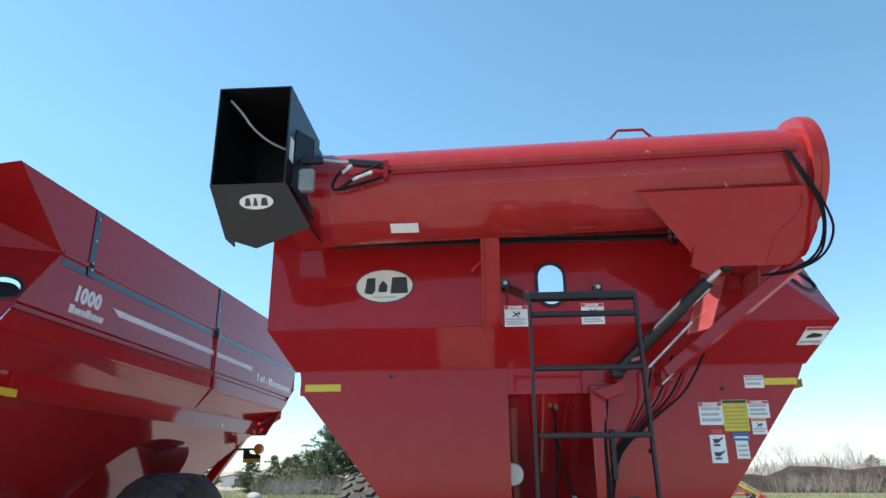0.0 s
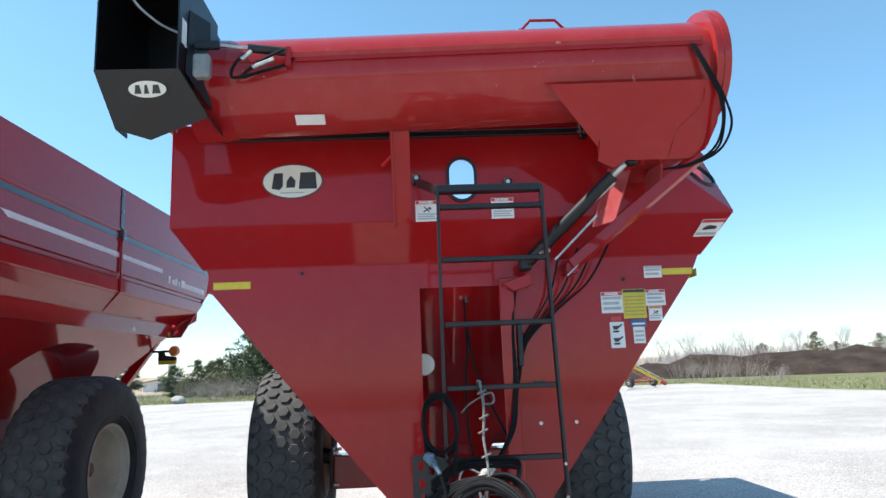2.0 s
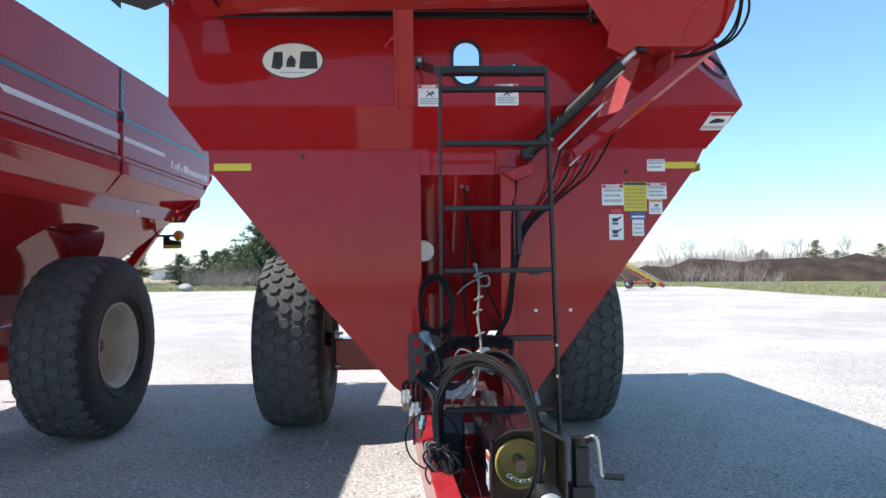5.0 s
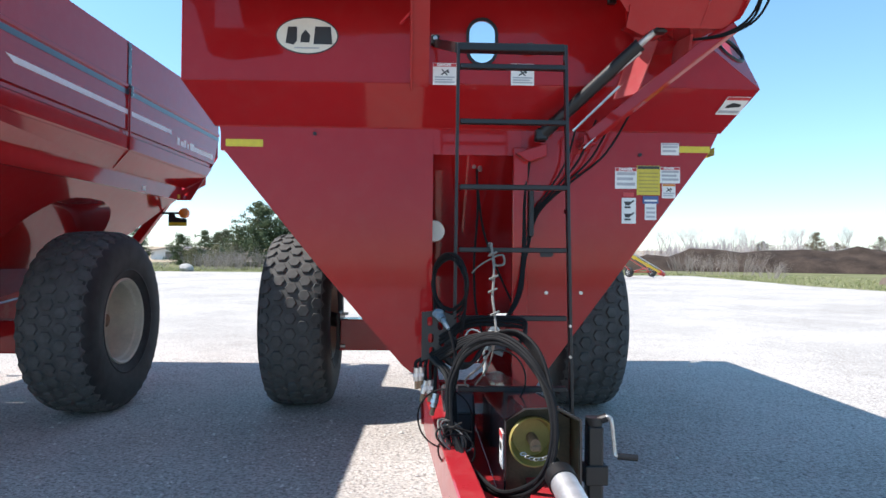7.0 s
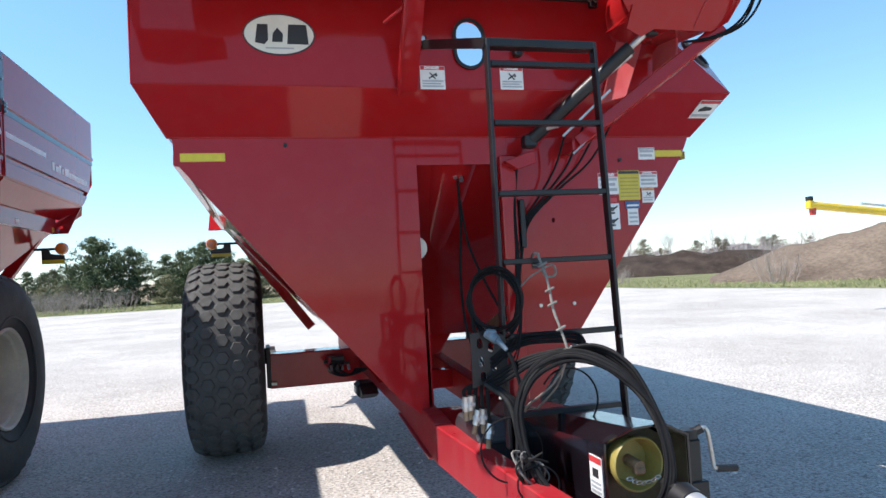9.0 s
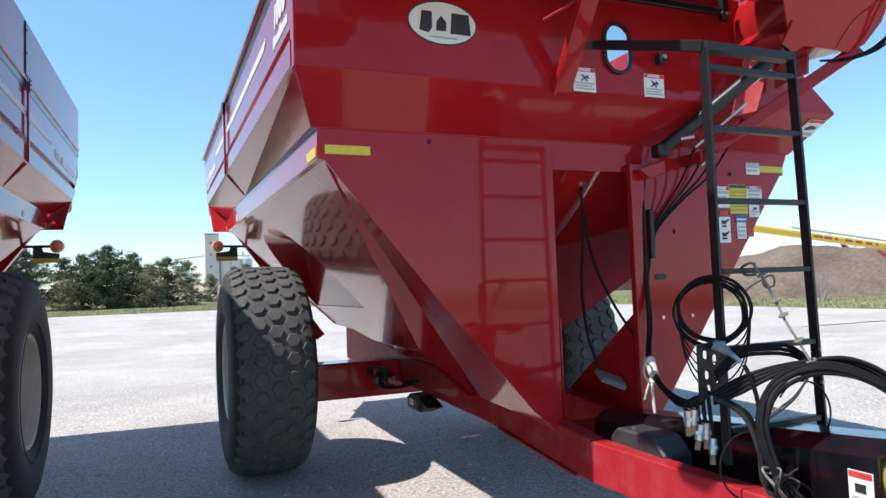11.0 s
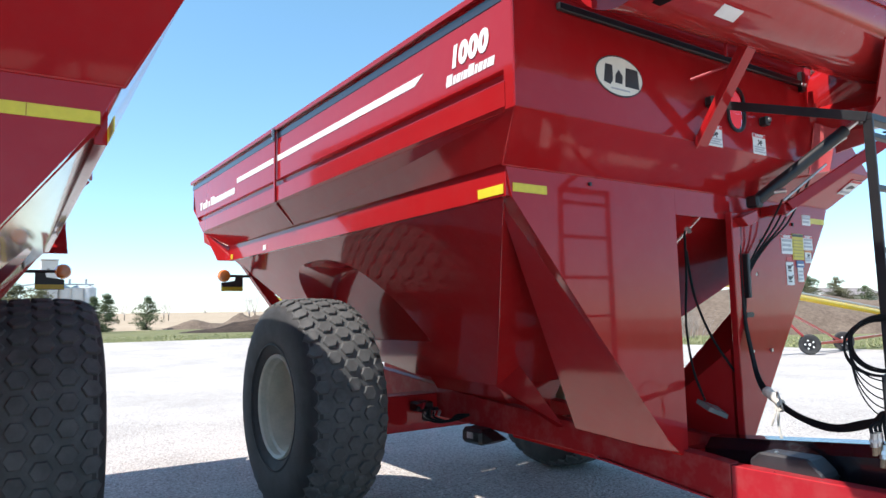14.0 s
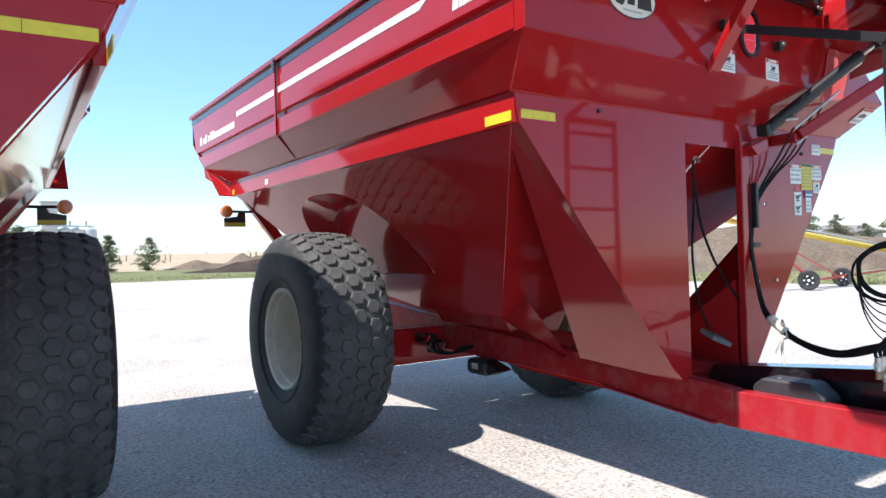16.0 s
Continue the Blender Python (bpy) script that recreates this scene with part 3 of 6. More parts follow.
    if ext:
        # raised board along the auger's side
        for name, a, c in (("side_board_front", 4.83, seam), ("side_board_rear", seam + 0.006, 10.28)):
            pts = [(a, ZT + 0.02), (c, ZT + 0.02), (c, 3.655), (4.27 if a < 5 else a, 3.655)]
            cpart(name, prism(B(), pts, "x", s * XW - 0.006, s * XW + 0.003, 0.001), RED, cart)
        for yy in (5.17, seam):
            bb = cpart("board_strap", box(B(), s * XW + 0.004, s * XW + 0.012, yy - 0.035, yy + 0.035, ZT - 0.06, 3.64, 0.002), STRIPE, cart, "dark bolted strap")
            for zz in (3.17, 3.22, 3.40, 3.58):
                p = Vector((XW + 0.012, yy, zz))
                cpart("bolt", rod(B(), p, p + Vector((0.010, 0, 0)), 0.011, 6), STEEL, bb)


def build_cart():
    cart = empty("grain_cart", Matrix.Identity(4), "glossy red steel grain cart with a folded unloading auger on gravel", "grain cart", "grain carts")
    # upper front panel with its sight window
    win = stadium(0.04, 2.812, 0.165, 0.27)
    outline = [(-XW, ZB), (XW, ZB), (1.02, ZT), (-XW, ZT)]
    b = poly(B(), front_uv(outline, YF), 0.006, [front_uv(win, YF)], (0, 1, 0))
    panel = cpart("front_panel", b, RED, cart)
    t = bmesh.new()
    ring_o, ring_i = stadium(0.04, 2.812, 0.195, 0.30), stadium(0.04, 2.812, 0.158, 0.262)
    poly(t, front_uv(ring_o, YF - 0.014), 0.012, [front_uv(ring_i, YF - 0.014)])
    frame_ = cpart("window_frame", t, BLACK, panel, "black rubber window seal")
    pane = cpart("window_pane", prism(B(), stadium(0.04, 2.812, 0.16, 0.264), "y", YF + 0.0005, YF + 0.004), GLASS, panel, "clear oval sight window")
    pane.visible_shadow = False
    # cut corner with a round port
    A, S, F = Vector((XW, YF, ZB)), Vector((XW, 4.835, ZT + 0.02)), Vector((1.02, YF, ZT))
    n = (S - A).cross(F - A).normalized()
    c0 = A * 0.53 + S * 0.315 + F * 0.155
    u = (S - F).normalized()
    v = n.cross(u)
    hole = [c0 + 0.104 * (math.cos(2 * math.pi * i / 20) * u + math.sin(2 * math.pi * i / 20) * v) for i in range(20)]
    cpart("cut_corner", poly(B(), [A, S, F], 0.006, [hole]), RED, cart)
    t = bmesh.new()
    ring = [c0 - n * 0.004 + 0.112 * (math.cos(2 * math.pi * i / 24) * u + math.sin(2 * math.pi * i / 24) * v) for i in range(24)]
    hose(t, [p + n * 0.006 for p in ring], 0.014, 1, 6, True)
    cpart("port_ring", t, BLACK, cart, "black rubber port ring", True)
    disc = [c0 - n * 0.05 + 0.10 * (math.cos(2 * math.pi * i / 20) * u + math.sin(2 * math.pi * i / 20) * v) for i in range(20)]
    cpart("port_flap", poly(B(), disc, 0.008), BLACK, cart, "black rubber flap in the port")
    T = Vector((XW, 4.27, 3.655))
    b = poly(B(), [S, T, Vector((0.95, 4.30, 3.60)), F], 0.006)
    cpart("upper_corner_board", b, RED, cart)
    # rim across the front, sloping band, lower plate with its opening
    cpart("front_rim", box(B(), -XW + 0.02, 1.0, YF + 0.002, YF + 0.045, ZT + 0.002, ZT + 0.045, 0.006), RED, cart)
    cpart("rim_board", box(B(), -1.05, 0.96, YF + 0.012, YF + 0.020, ZT + 0.046, 3.46, 0.001), RED, cart)
    cpart("front_band", poly(B(), [(-XW, YF, ZB - 0.003), (XW, YF, ZB - 0.003), (XP, YP - 0.003, ZP + 0.003), (-XP, YP - 0.003, ZP + 0.003)], 0.006), RED, cart)
    # weld beads along the folds of the front
    for s in (-1, 1):
        cpart("corner_bead", hose(B(), ([(-XW + 0.001, YF + 0.003, ZT)] if s < 0 else []) + [(s * (XW - 0.001), YF + 0.003, ZB), (s * XP, YP, ZP)], 0.006, 1, 6), RED, cart)
    cpart("seam_bead", rod(B(), (-XP, YP - 0.001, ZP + 0.001), (XP, YP - 0.001, ZP + 0.001), 0.0065, 8), RED, cart)
    cpart("seam_bead", rod(B(), (-XW, YF + 0.002, ZB - 0.001), (XW, YF + 0.002, ZB - 0.001), 0.005, 8), RED, cart)
    zb = 0.60
    xb = XP - (ZP - zb) * 0.728
    ox0, ox1, oz = -0.25, 0.335, 2.155
    left = [(-XP + 0.022, ZP), (ox0, ZP), (ox0, 0.655), (-0.29, 0.655), (-0.44, 0.775), (-1.0, 1.425), (-1.60, 2.16)]
    right = [(XP - 0.012, ZP), (ox1, ZP), (ox1, zb), (xb, zb), (1.578, 2.18)]
    lp = cpart("front_plate_left", poly(B(), front_uv(left, YP), 0.010, (), (0, 1, 0)), RED, cart)
    rp = cpart("front_plate_right", poly(B(), front_uv(right, YP), 0.010, [front_uv(stadium(0.625, 1.79, 0.022, 0.034, 5), YP)], (0, 1, 0)), RED, cart)
    cpart("front_plate_top", box(B(), ox0 + 0.001, ox1 - 0.001, YP, YP + 0.010, oz, ZP), RED, cart)
    # flanges of the opening
    cpart("opening_flange", prism(B(), [(YP + 0.012, 0.70), (5.55, 0.72), (5.55, 1.40), (YP + 0.13, 2.10), (YP + 0.012, 2.12)], "x", ox0 - 0.006, ox0), RED, lp)
    cpart("opening_post", box(B(), 0.27, 0.37, YP - 0.055, YP - 0.002, 0.62, 2.20, 0.006), RED, cart, "upright red channel beside the opening")
    for px, pz in ((0.50, 1.255), (0.73, 1.255), (0.70, 2.03), (1.12, 2.17), (-1.02, 2.28)):
        p = Vector((px, YP, pz))
        cpart("bolt", rod(B(), p, p + Vector((0, -0.012, 0)), 0.012, 8), STEEL if pz < 1.5 else BLACK, rp)
    b = prism(B(), [(0.46, 1.488), (0.535, 1.49), (0.55, 1.507), (0.535, 1.524), (0.46, 1.522)], "y", YP - 0.006, YP - 0.001, 0.001)
    cpart("latch", b, BLACK, rp, "dark latch slot")
    # folded flanges along the sloping edges of the plate
    for s in (-1, 1):
        foot = (0.30, 0.66) if s < 0 else (0.44, 0.65)
        pts = [(s * 1.60, YP + 0.012, 2.17 if s < 0 else 2.235), (s * foot[0], YP + 0.012, foot[1]), (s * 0.36, 5.44, 0.735), (s * 1.57, 4.75, 2.19)]
        t = bmesh.new()
        vs = [t.verts.new(p) for p in pts]
        t.faces.new((vs[0], vs[1], vs[3]))
        t.faces.new((vs[1], vs[2], vs[3]))
        thicken(t, 0.008)
        cpart("plate_flange", t, RED, cart)
    # hopper
    top = [(-1.60, 4.66, 2.20), (1.60, 4.66, 2.20), (1.60, 9.28, 2.20), (-1.60, 9.28, 2.20)]
    bot = [(-0.538, 6.10, 1.00), (0.538, 6.10, 1.00), (0.662, 8.30, 1.14), (-0.662, 8.30, 1.14)]
    cpart("hopper_front", poly(B(), [top[0], top[1], bot[1], bot[0]], 0.006), RED, cart)
    cpart("hopper_front_lip", poly(B(), [(-1.60, 4.657, 2.203), (1.60, 4.657, 2.203), (1.60, 4.600, 2.345), (-1.60, 4.600, 2.345)], 0.006), RED, cart)
    cpart("hopper_rear", poly(B(), [top[2], top[3], bot[3], bot[2]], 0.006), RED, cart)
    cpart("hopper_floor", poly(B(), [bot[0], bot[1], (0.556, 7.25, 1.02), (-0.556, 7.25, 1.02)], 0.006), RED, cart)
    cpart("hopper_floor", poly(B(), [(-0.556, 7.25, 1.023), (0.556, 7.25, 1.023), (0.644, 7.70, 1.12), (-0.644, 7.70, 1.12)], 0.006), RED, cart)
    cpart("hopper_floor", poly(B(), [(-0.644, 7.71, 1.12), (0.644, 7.71, 1.12), (0.662, 8.30, 1.138), (-0.662, 8.30, 1.138)], 0.006), RED, cart)
    for s in (-1, 1):
        def on(y, z):
            return Vector((s * (1.60 - (2.20 - z) / 1.13), y, z))
        edge = [on(*p) for p in ((4.66, 2.20), (9.28, 2.20), (8.30, 1.14), (7.70, 1.12), (7.25, 1.02), (6.10, 1.00))]
        arch = [(7.44 - 0.88 * math.copysign(abs(math.cos(u)) ** 0.72, math.cos(u)), 1.34 + 0.71 * math.sin(u) ** 0.86) for u in (math.pi * k / 30 for k in range(31))]
        cpart("hopper_side", poly(B(), edge, 0.006, [[on(*p) for p in arch]], (-s, 0, 0)), RED, cart)
        # wheel recess: an arched pocket with a steep flat back
        t = bmesh.new()
        loops = []
        for f, pull in ((0.0, 0.0), (0.04, 0.008), (0.86, 0.03), (0.96, 0.045), (1.0, 0.07)):
            lp_ = []
            for y, z in arch:
                q = on(7.44 + (y - 7.44) * (1 - pull), z - pull * (z - 1.34))
                deep = 0.006 + 0.62 * (q.z - 1.33)
                lp_.append(t.verts.new((q.x - s * (deep * f + 0.002), q.y, q.z)))
            loops.append(lp_)
        n_ = len(arch)
        for la, lb in zip(loops, loops[1:]):
            for k in range(n_):
                t.faces.new((la[k], la[(k + 1) % n_], lb[(k + 1) % n_], lb[k]))
        back = [v.co.copy() for v in loops[-1]]
        thicken(t, 0.005, (-s, 0, 0))
        cpart("wheel_recess", t, RED, cart, "pressed recess over the wheel", True)
        cpart("recess_back", poly(B(), back, 0.005), RED, cart)
    cpart("sump", prism(B(), [(-0.40, 1.02), (0.40, 1.02), (0.18, 0.70), (-0.18, 0.70)], "y", 6.3, 7.3, 0.01), RED, cart)
    for s in (-1, 1):
        # braces at the rear and at the front of the hopper
        cpart("rear_brace", bar(B(), (s * 1.50, 9.20, 2.17), (s * 0.62, 9.17, 0.95), 0.11, 0.09, (0, 1, 0), 0.006), RED, cart)
        cpart("hopper_gusset", poly(B(), [(s * 0.54, 6.14, 1.0), (s * 0.38, 5.60, 0.72), (s * 0.32, 5.60, 0.72), (s * 0.48, 5.96, 1.22)], 0.008), RED, cart)
    cpart("rear_panel", prism(B(), [(10.283, ZT + 0.02), (10.289, ZT + 0.02), (10.289, 2.88), (9.275, 2.190), (9.269, 2.195), (10.283, 2.885)], "x", -1.783, 1.783), RED, cart)
    cpart("rear_rim", box(B(), -1.76, 1.76, 10.262, 10.304, ZT + 0.004, ZT + 0.047, 0.006), RED, cart)
    for s in (-1, 1):
        side_wall(cart, s)
    # frame rails, cross members, axle
    for s in (-1, 1):
        rl = cpart("frame_rail", prism(B(), [(4.28, 0.44), (5.3, 0.55), (6.5, 0.59), (9.2, 0.68), (9.2, 1.04), (8.4, 1.01), (6.92, 0.860), (5.44, 0.752), (4.45, 0.682), (4.28, 0.662)], "x", s * 0.25 - 0.05, s * 0.25 + 0.05, 0.006), RED_DUSTY, cart, "dusty red box-section frame rail")
        cpart("rail_edge", bar(B(), (s * 0.25, 4.4, 0.445), (s * 0.25, 5.3, 0.544), 0.13, 0.010, (0, 0, 1)), RED_SAT, rl)
        cpart("tongue_rail", bar(B(), (s * 0.25, 4.279, 0.548), (s * (0.08 if s < 0 else 0.02), 1.45, 0.505), 0.10, 0.215, (0, 0, 1), 0.006) if s < 0 else
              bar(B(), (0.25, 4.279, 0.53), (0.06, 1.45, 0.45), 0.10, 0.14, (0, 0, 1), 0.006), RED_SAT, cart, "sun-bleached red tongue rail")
    for y, z in ((4.72, 0.50), (5.7, 0.62), (8.6, 0.70)):
        cpart("cross_member", box(B(), -0.20, 0.20, y, y + 0.12, z, z + 0.14, 0.006), RED, cart)
    cpart("axle", box(B(), -1.16, 1.16, AXLE - 0.14, AXLE + 0.14, 0.505, 0.83, 0.012), RED, cart, "red box-section axle")
    for s in (-1, 1):
        b = box(B(), s * 1.16 - 0.02, s * 1.16 + 0.02, AXLE - 0.19, AXLE + 0.19, 0.52, 0.90, 0.006)
        fl = cpart("axle_flange", b, BLACK, cart, "black bolted axle flange")
        for dy in (-0.16, 0.16):
            for dz in (0.555, 0.865):
                p = Vector((s * 1.14, AXLE + dy, dz))
                cpart("bolt", rod(B(), p, p - Vector((s * 0.05, 0, 0)), 0.016, 6), STEEL, fl)
        cpart("spindle", rod(B(), (s * 1.16, AXLE, 0.80), (s * 1.50, AXLE, 0.885), 0.075, 16), BLACK, cart, "", True)
    # clutter on the axle: valve block with its hoses, gearbox, a thin stay
    b = box(B(), -0.62, -0.46, 7.12, 7.28, 0.70, 0.78, 0.01)
    box(b, -0.58, -0.52, 7.06, 7.14, 0.62, 0.72, 0.01)
    rod(b, (-0.66, 7.1, 0.74), (-0.42, 7.12, 0.71), 0.018, 8)
    vb = cpart("valve_block", b, BLACK, cart, "greasy black valve block")
    for x in (-0.60, -0.50, -0.44):
        cpart("fitting", rod(B(), (x, 7.05, 0.70), (x + 0.01, 7.09, 0.66), 0.014, 8), STEEL, vb)
    for k in range(3):
        cpart("feed_hose", hose(B(), [(-0.60 + 0.06 * k, 7.08, 0.72), (-0.62 + 0.05 * k, 7.02, 0.66), (-0.52 + 0.05 * k, 6.95, 0.62), (-0.40, 6.85, 0.64 + 0.02 * k), (-0.30, 6.80, 0.68)], 0.010, 5, 6), HOSE, vb)
    cpart("valve_tab", prism(B(), [(7.03, 0.79), (7.16, 0.76), (7.16, 0.70), (7.07, 0.73)], "x", -0.62, -0.60), RED_SAT, cart)
    b = bevel_all(box(B(), -0.44, -0.26, 6.46, 6.74, 0.47, 0.60), 0.03)
    prism(b, [(6.30, 0.53), (6.46, 0.48), (6.46, 0.58)], "x", -0.42, -0.28)
    gb = cpart("gearbox", b, BLACK, cart, "black gearbox under the frame rail")
    cpart("gearbox_plate", box(B(), -0.447, -0.441, 6.56, 6.64, 0.52, 0.57), GALV, gb)
    cpart("stay", bar(B(), (-0.20, 6.30, 0.56), (-0.20, 5.30, 0.52), 0.05, 0.03), RED, cart, "thin red stay under the frame")
    for x in (-1.53, 1.53):
        wheel(cart, x, -1 if x < 0 else 1)
    # lamps on arms at the rear lip
    for s in (-1, 1):
        b = rod(B(), (s * 1.42, 9.20, 2.02), (s * 1.70, 9.17, 2.02), 0.014, 8)
        prism(b, [(s * 1.53, 2.03), (s * 1.60, 2.03), (s * 1.62, 1.97), (s * 1.76, 1.95), (s * 1.76, 1.86), (s * 1.53, 1.86)], "y", 9.20, 9.206)
        arm = cpart("lamp_arm", b, BLACK, cart, "black lamp bracket plate")
        b = lathe(B(), [(-0.045, 0.03), (-0.04, 0.055), (-0.012, 0.066), (0.012, 0.066), (0.04, 0.055), (0.045, 0.03)], "y", (s * 1.745, 9.16, 2.02), 20)
        cpart("lamp", b, AMBER, arm, "round amber marker lamp", True)
        cpart("reflector", box(B(), s * 1.645 - 0.11, s * 1.645 + 0.11, 9.193, 9.199, 1.865, 1.905), REFLECT, arm, "yellow reflective strip")
    # reflective strips and stickers on the front plate
    y = YP
    decal(lp, "reflector", -1.595, -1.355, 2.190, 2.237, y, REFLECT, "yellow reflective strip")
    decal(rp, "reflector", 1.385, 1.59, 2.190, 2.232, y, REFLECT, "yellow reflective strip")
    danger_sign(rp, 1.262, 1.383, 2.172, 2.252, y, GREYINK, "", 2, False, "small white decal")
    danger_sign(rp, 0.955, 1.10, 1.945, 2.085, y, bars=3, pictogram=False)
    ys = decal(rp, "instruction_decal", 1.10, 1.255, 1.905, 2.100, y - 0.001, YELLOWDECAL, "yellow instruction decal with small print")
    decal(ys, "decal_head", 1.105, 1.25, 2.078, 2.096, y - 0.004, INK)
    for i in range(6):
        decal(ys, "print_line", 1.112, 1.243, 1.925 + i * 0.024, 1.934 + i * 0.024, y - 0.004, OLIVEINK)
    danger_sign(rp, 1.257, 1.39, 1.985, 2.092, y, bars=3, pictogram=False, label="white warning decal with small print")
    danger_sign(rp, 1.27, 1.36, 1.885, 1.982, y, ORANGEINK, "", 2, True, "small white pictogram decal")
    cs = decal(rp, "picture_decal", 1.00, 1.095, 1.715, 1.885, y, WHITE, "white decal with two small machine pictures")
    decal(rp, "decal_head", 1.012, 1.082, 1.893, 1.921, y, REDINK)
    for zc in (1.84, 1.76):
        b = prism(B(), [(1.015, zc + 0.02), (1.06, zc + 0.02), (1.052, zc - 0.005), (1.025, zc - 0.005)], "y", y - 0.0065, y - 0.004)
        bar(b, (1.04, y - 0.007, zc - 0.003), (1.08, y - 0.007, zc + 0.028), 0.002, 0.01)
        box(b, 1.018, 1.058, y - 0.0085, y - 0.0068, zc - 0.024, zc - 0.012)
        cpart("machine_picture", b, INK, cs)
    bs = decal(rp, "notice_decal", 1.155, 1.232, 1.740, 1.885, y, WHITE, "white notice decal with a blue head")
    decal(bs, "decal_head", 1.140, 1.245, 1.848, 1.898, y - 0.003, BLUEINK)
    decal(bs, "decal_head_line", 1.150, 1.235, 1.862, 1.874, y - 0.006, WHITE)
    for i in range(3):
        decal(bs, "print_line", 1.165, 1.222, 1.755 + i * 0.028, 1.768 + i * 0.028, y - 0.003, GREYINK)
    # warning decal on the sloping corner of the band
    danger_sign(panel, -0.262, -0.115, 2.545, 2.680, YF)
    danger_sign(panel, 0.222, 0.366, 2.550, 2.685, YF)
    m = Matrix.Translation((1.655, 4.412, 2.464)) @ Matrix.Rotation(radians(50), 4, "X")
    t = B()
    prism(t, [(-0.085, -0.065), (0.065, -0.065), (0.10, 0.075), (-0.05, 0.075)], "y", -0.004, -0.0005, 0, m)
    bd = cpart("band_decal", t, WHITE, cart, "white warning decal on the sloping band")
    cpart("decal_head", prism(B(), [(-0.052, 0.052), (0.092, 0.052), (0.097, 0.073), (-0.047, 0.073)], "y", -0.007, -0.0045, 0, m), REDINK, bd)
    cpart("pictogram", prism(B(), [(-0.04, -0.01), (0.05, 0.0), (0.055, 0.02), (0.0, 0.03), (-0.035, 0.01)], "y", -0.007, -0.0045, 0, m), INK, bd)
    cpart("print_line", prism(B(), [(-0.075, -0.05), (0.055, -0.05), (0.06, -0.03), (-0.07, -0.03)], "y", -0.007, -0.0045, 0, m), GREYINK, bd)
    # the maker's oval badge: plain shapes
    bo = cpart("badge", prism(B(), oval(-1.035, 2.832, 0.192, 0.115, 40), "y", YF - 0.003, YF - 0.0005), INK, cart, "cream oval badge with a dark rim")
    cpart("badge_field", prism(B(), oval(-1.035, 2.832, 0.184, 0.107, 40), "y", YF - 0.005, YF - 0.0031), CREAM, bo)
    for pts in ([(-1.165, 2.785), (-1.115, 2.775), (-1.095, 2.80), (-1.095, 2.885), (-1.150, 2.885)], [(-1.075, 2.79), (-1.02, 2.79), (-1.015, 2.835), (-1.045, 2.868), (-1.07, 2.835)],
                [(-0.995, 2.78), (-0.88, 2.78), (-0.89, 2.888), (-0.985, 2.888)]):
        cpart("badge_shape", poly(B(), front_uv(pts, YF - 0.0075), 0.002, (), (0, 1, 0)), INK, bo)
    decal(bo, "badge_line", -1.11, -0.96, 2.752, 2.760, YF - 0.005, GREYINK)
    # slanting cradle that carries the folded auger
    b = prism(B(), [(4.31, 2.50), (4.315, 2.56), (3.98, 3.06), (3.90, 3.06), (3.96, 2.98)], "x", -0.40, -0.385, 0.002)
    bar(b, (-0.345, 4.312, 2.53), (-0.345, 3.95, 3.04), 0.115, 0.012, (0, 1, 0))
    cr = cpart("auger_cradle", b, RED, cart, "slanting red cradle plate for the folded auger")
    cpart("cradle_pad", box(B(), -0.41, -0.27, 3.86, 4.02, 3.045, 3.075, 0.006), RUST, cr, "worn rusty pad")
    b = rod(B(), (-0.46, 4.275, 2.905), (-0.36, 4.09, 2.95), 0.009, 8)
    rod(b, (-0.385, 4.085, 3.0), (-0.385, 4.085, 3.14), 0.009, 8)
    cpart("cradle_pin", b, RED_SAT, cr)
    # dark seal bar under the rim
    b = box(B(), -1.50, 0.86, YF - 0.035, YF - 0.006, 3.095, 3.135, 0.004)
    box(b, 0.82, 0.87, YF - 0.04, YF - 0.006, 3.06, 3.20, 0.004)
    sb = cpart("seal_bar", b, BLACK, cart, "black bar along the top of the front panel")
    for x in (0.815, 0.855):
        cpart("bolt", rod(B(), (x, YF - 0.04, 3.10), (x, YF - 0.052, 3.10), 0.014, 8), STEEL, sb)
    return cart, lp, rp


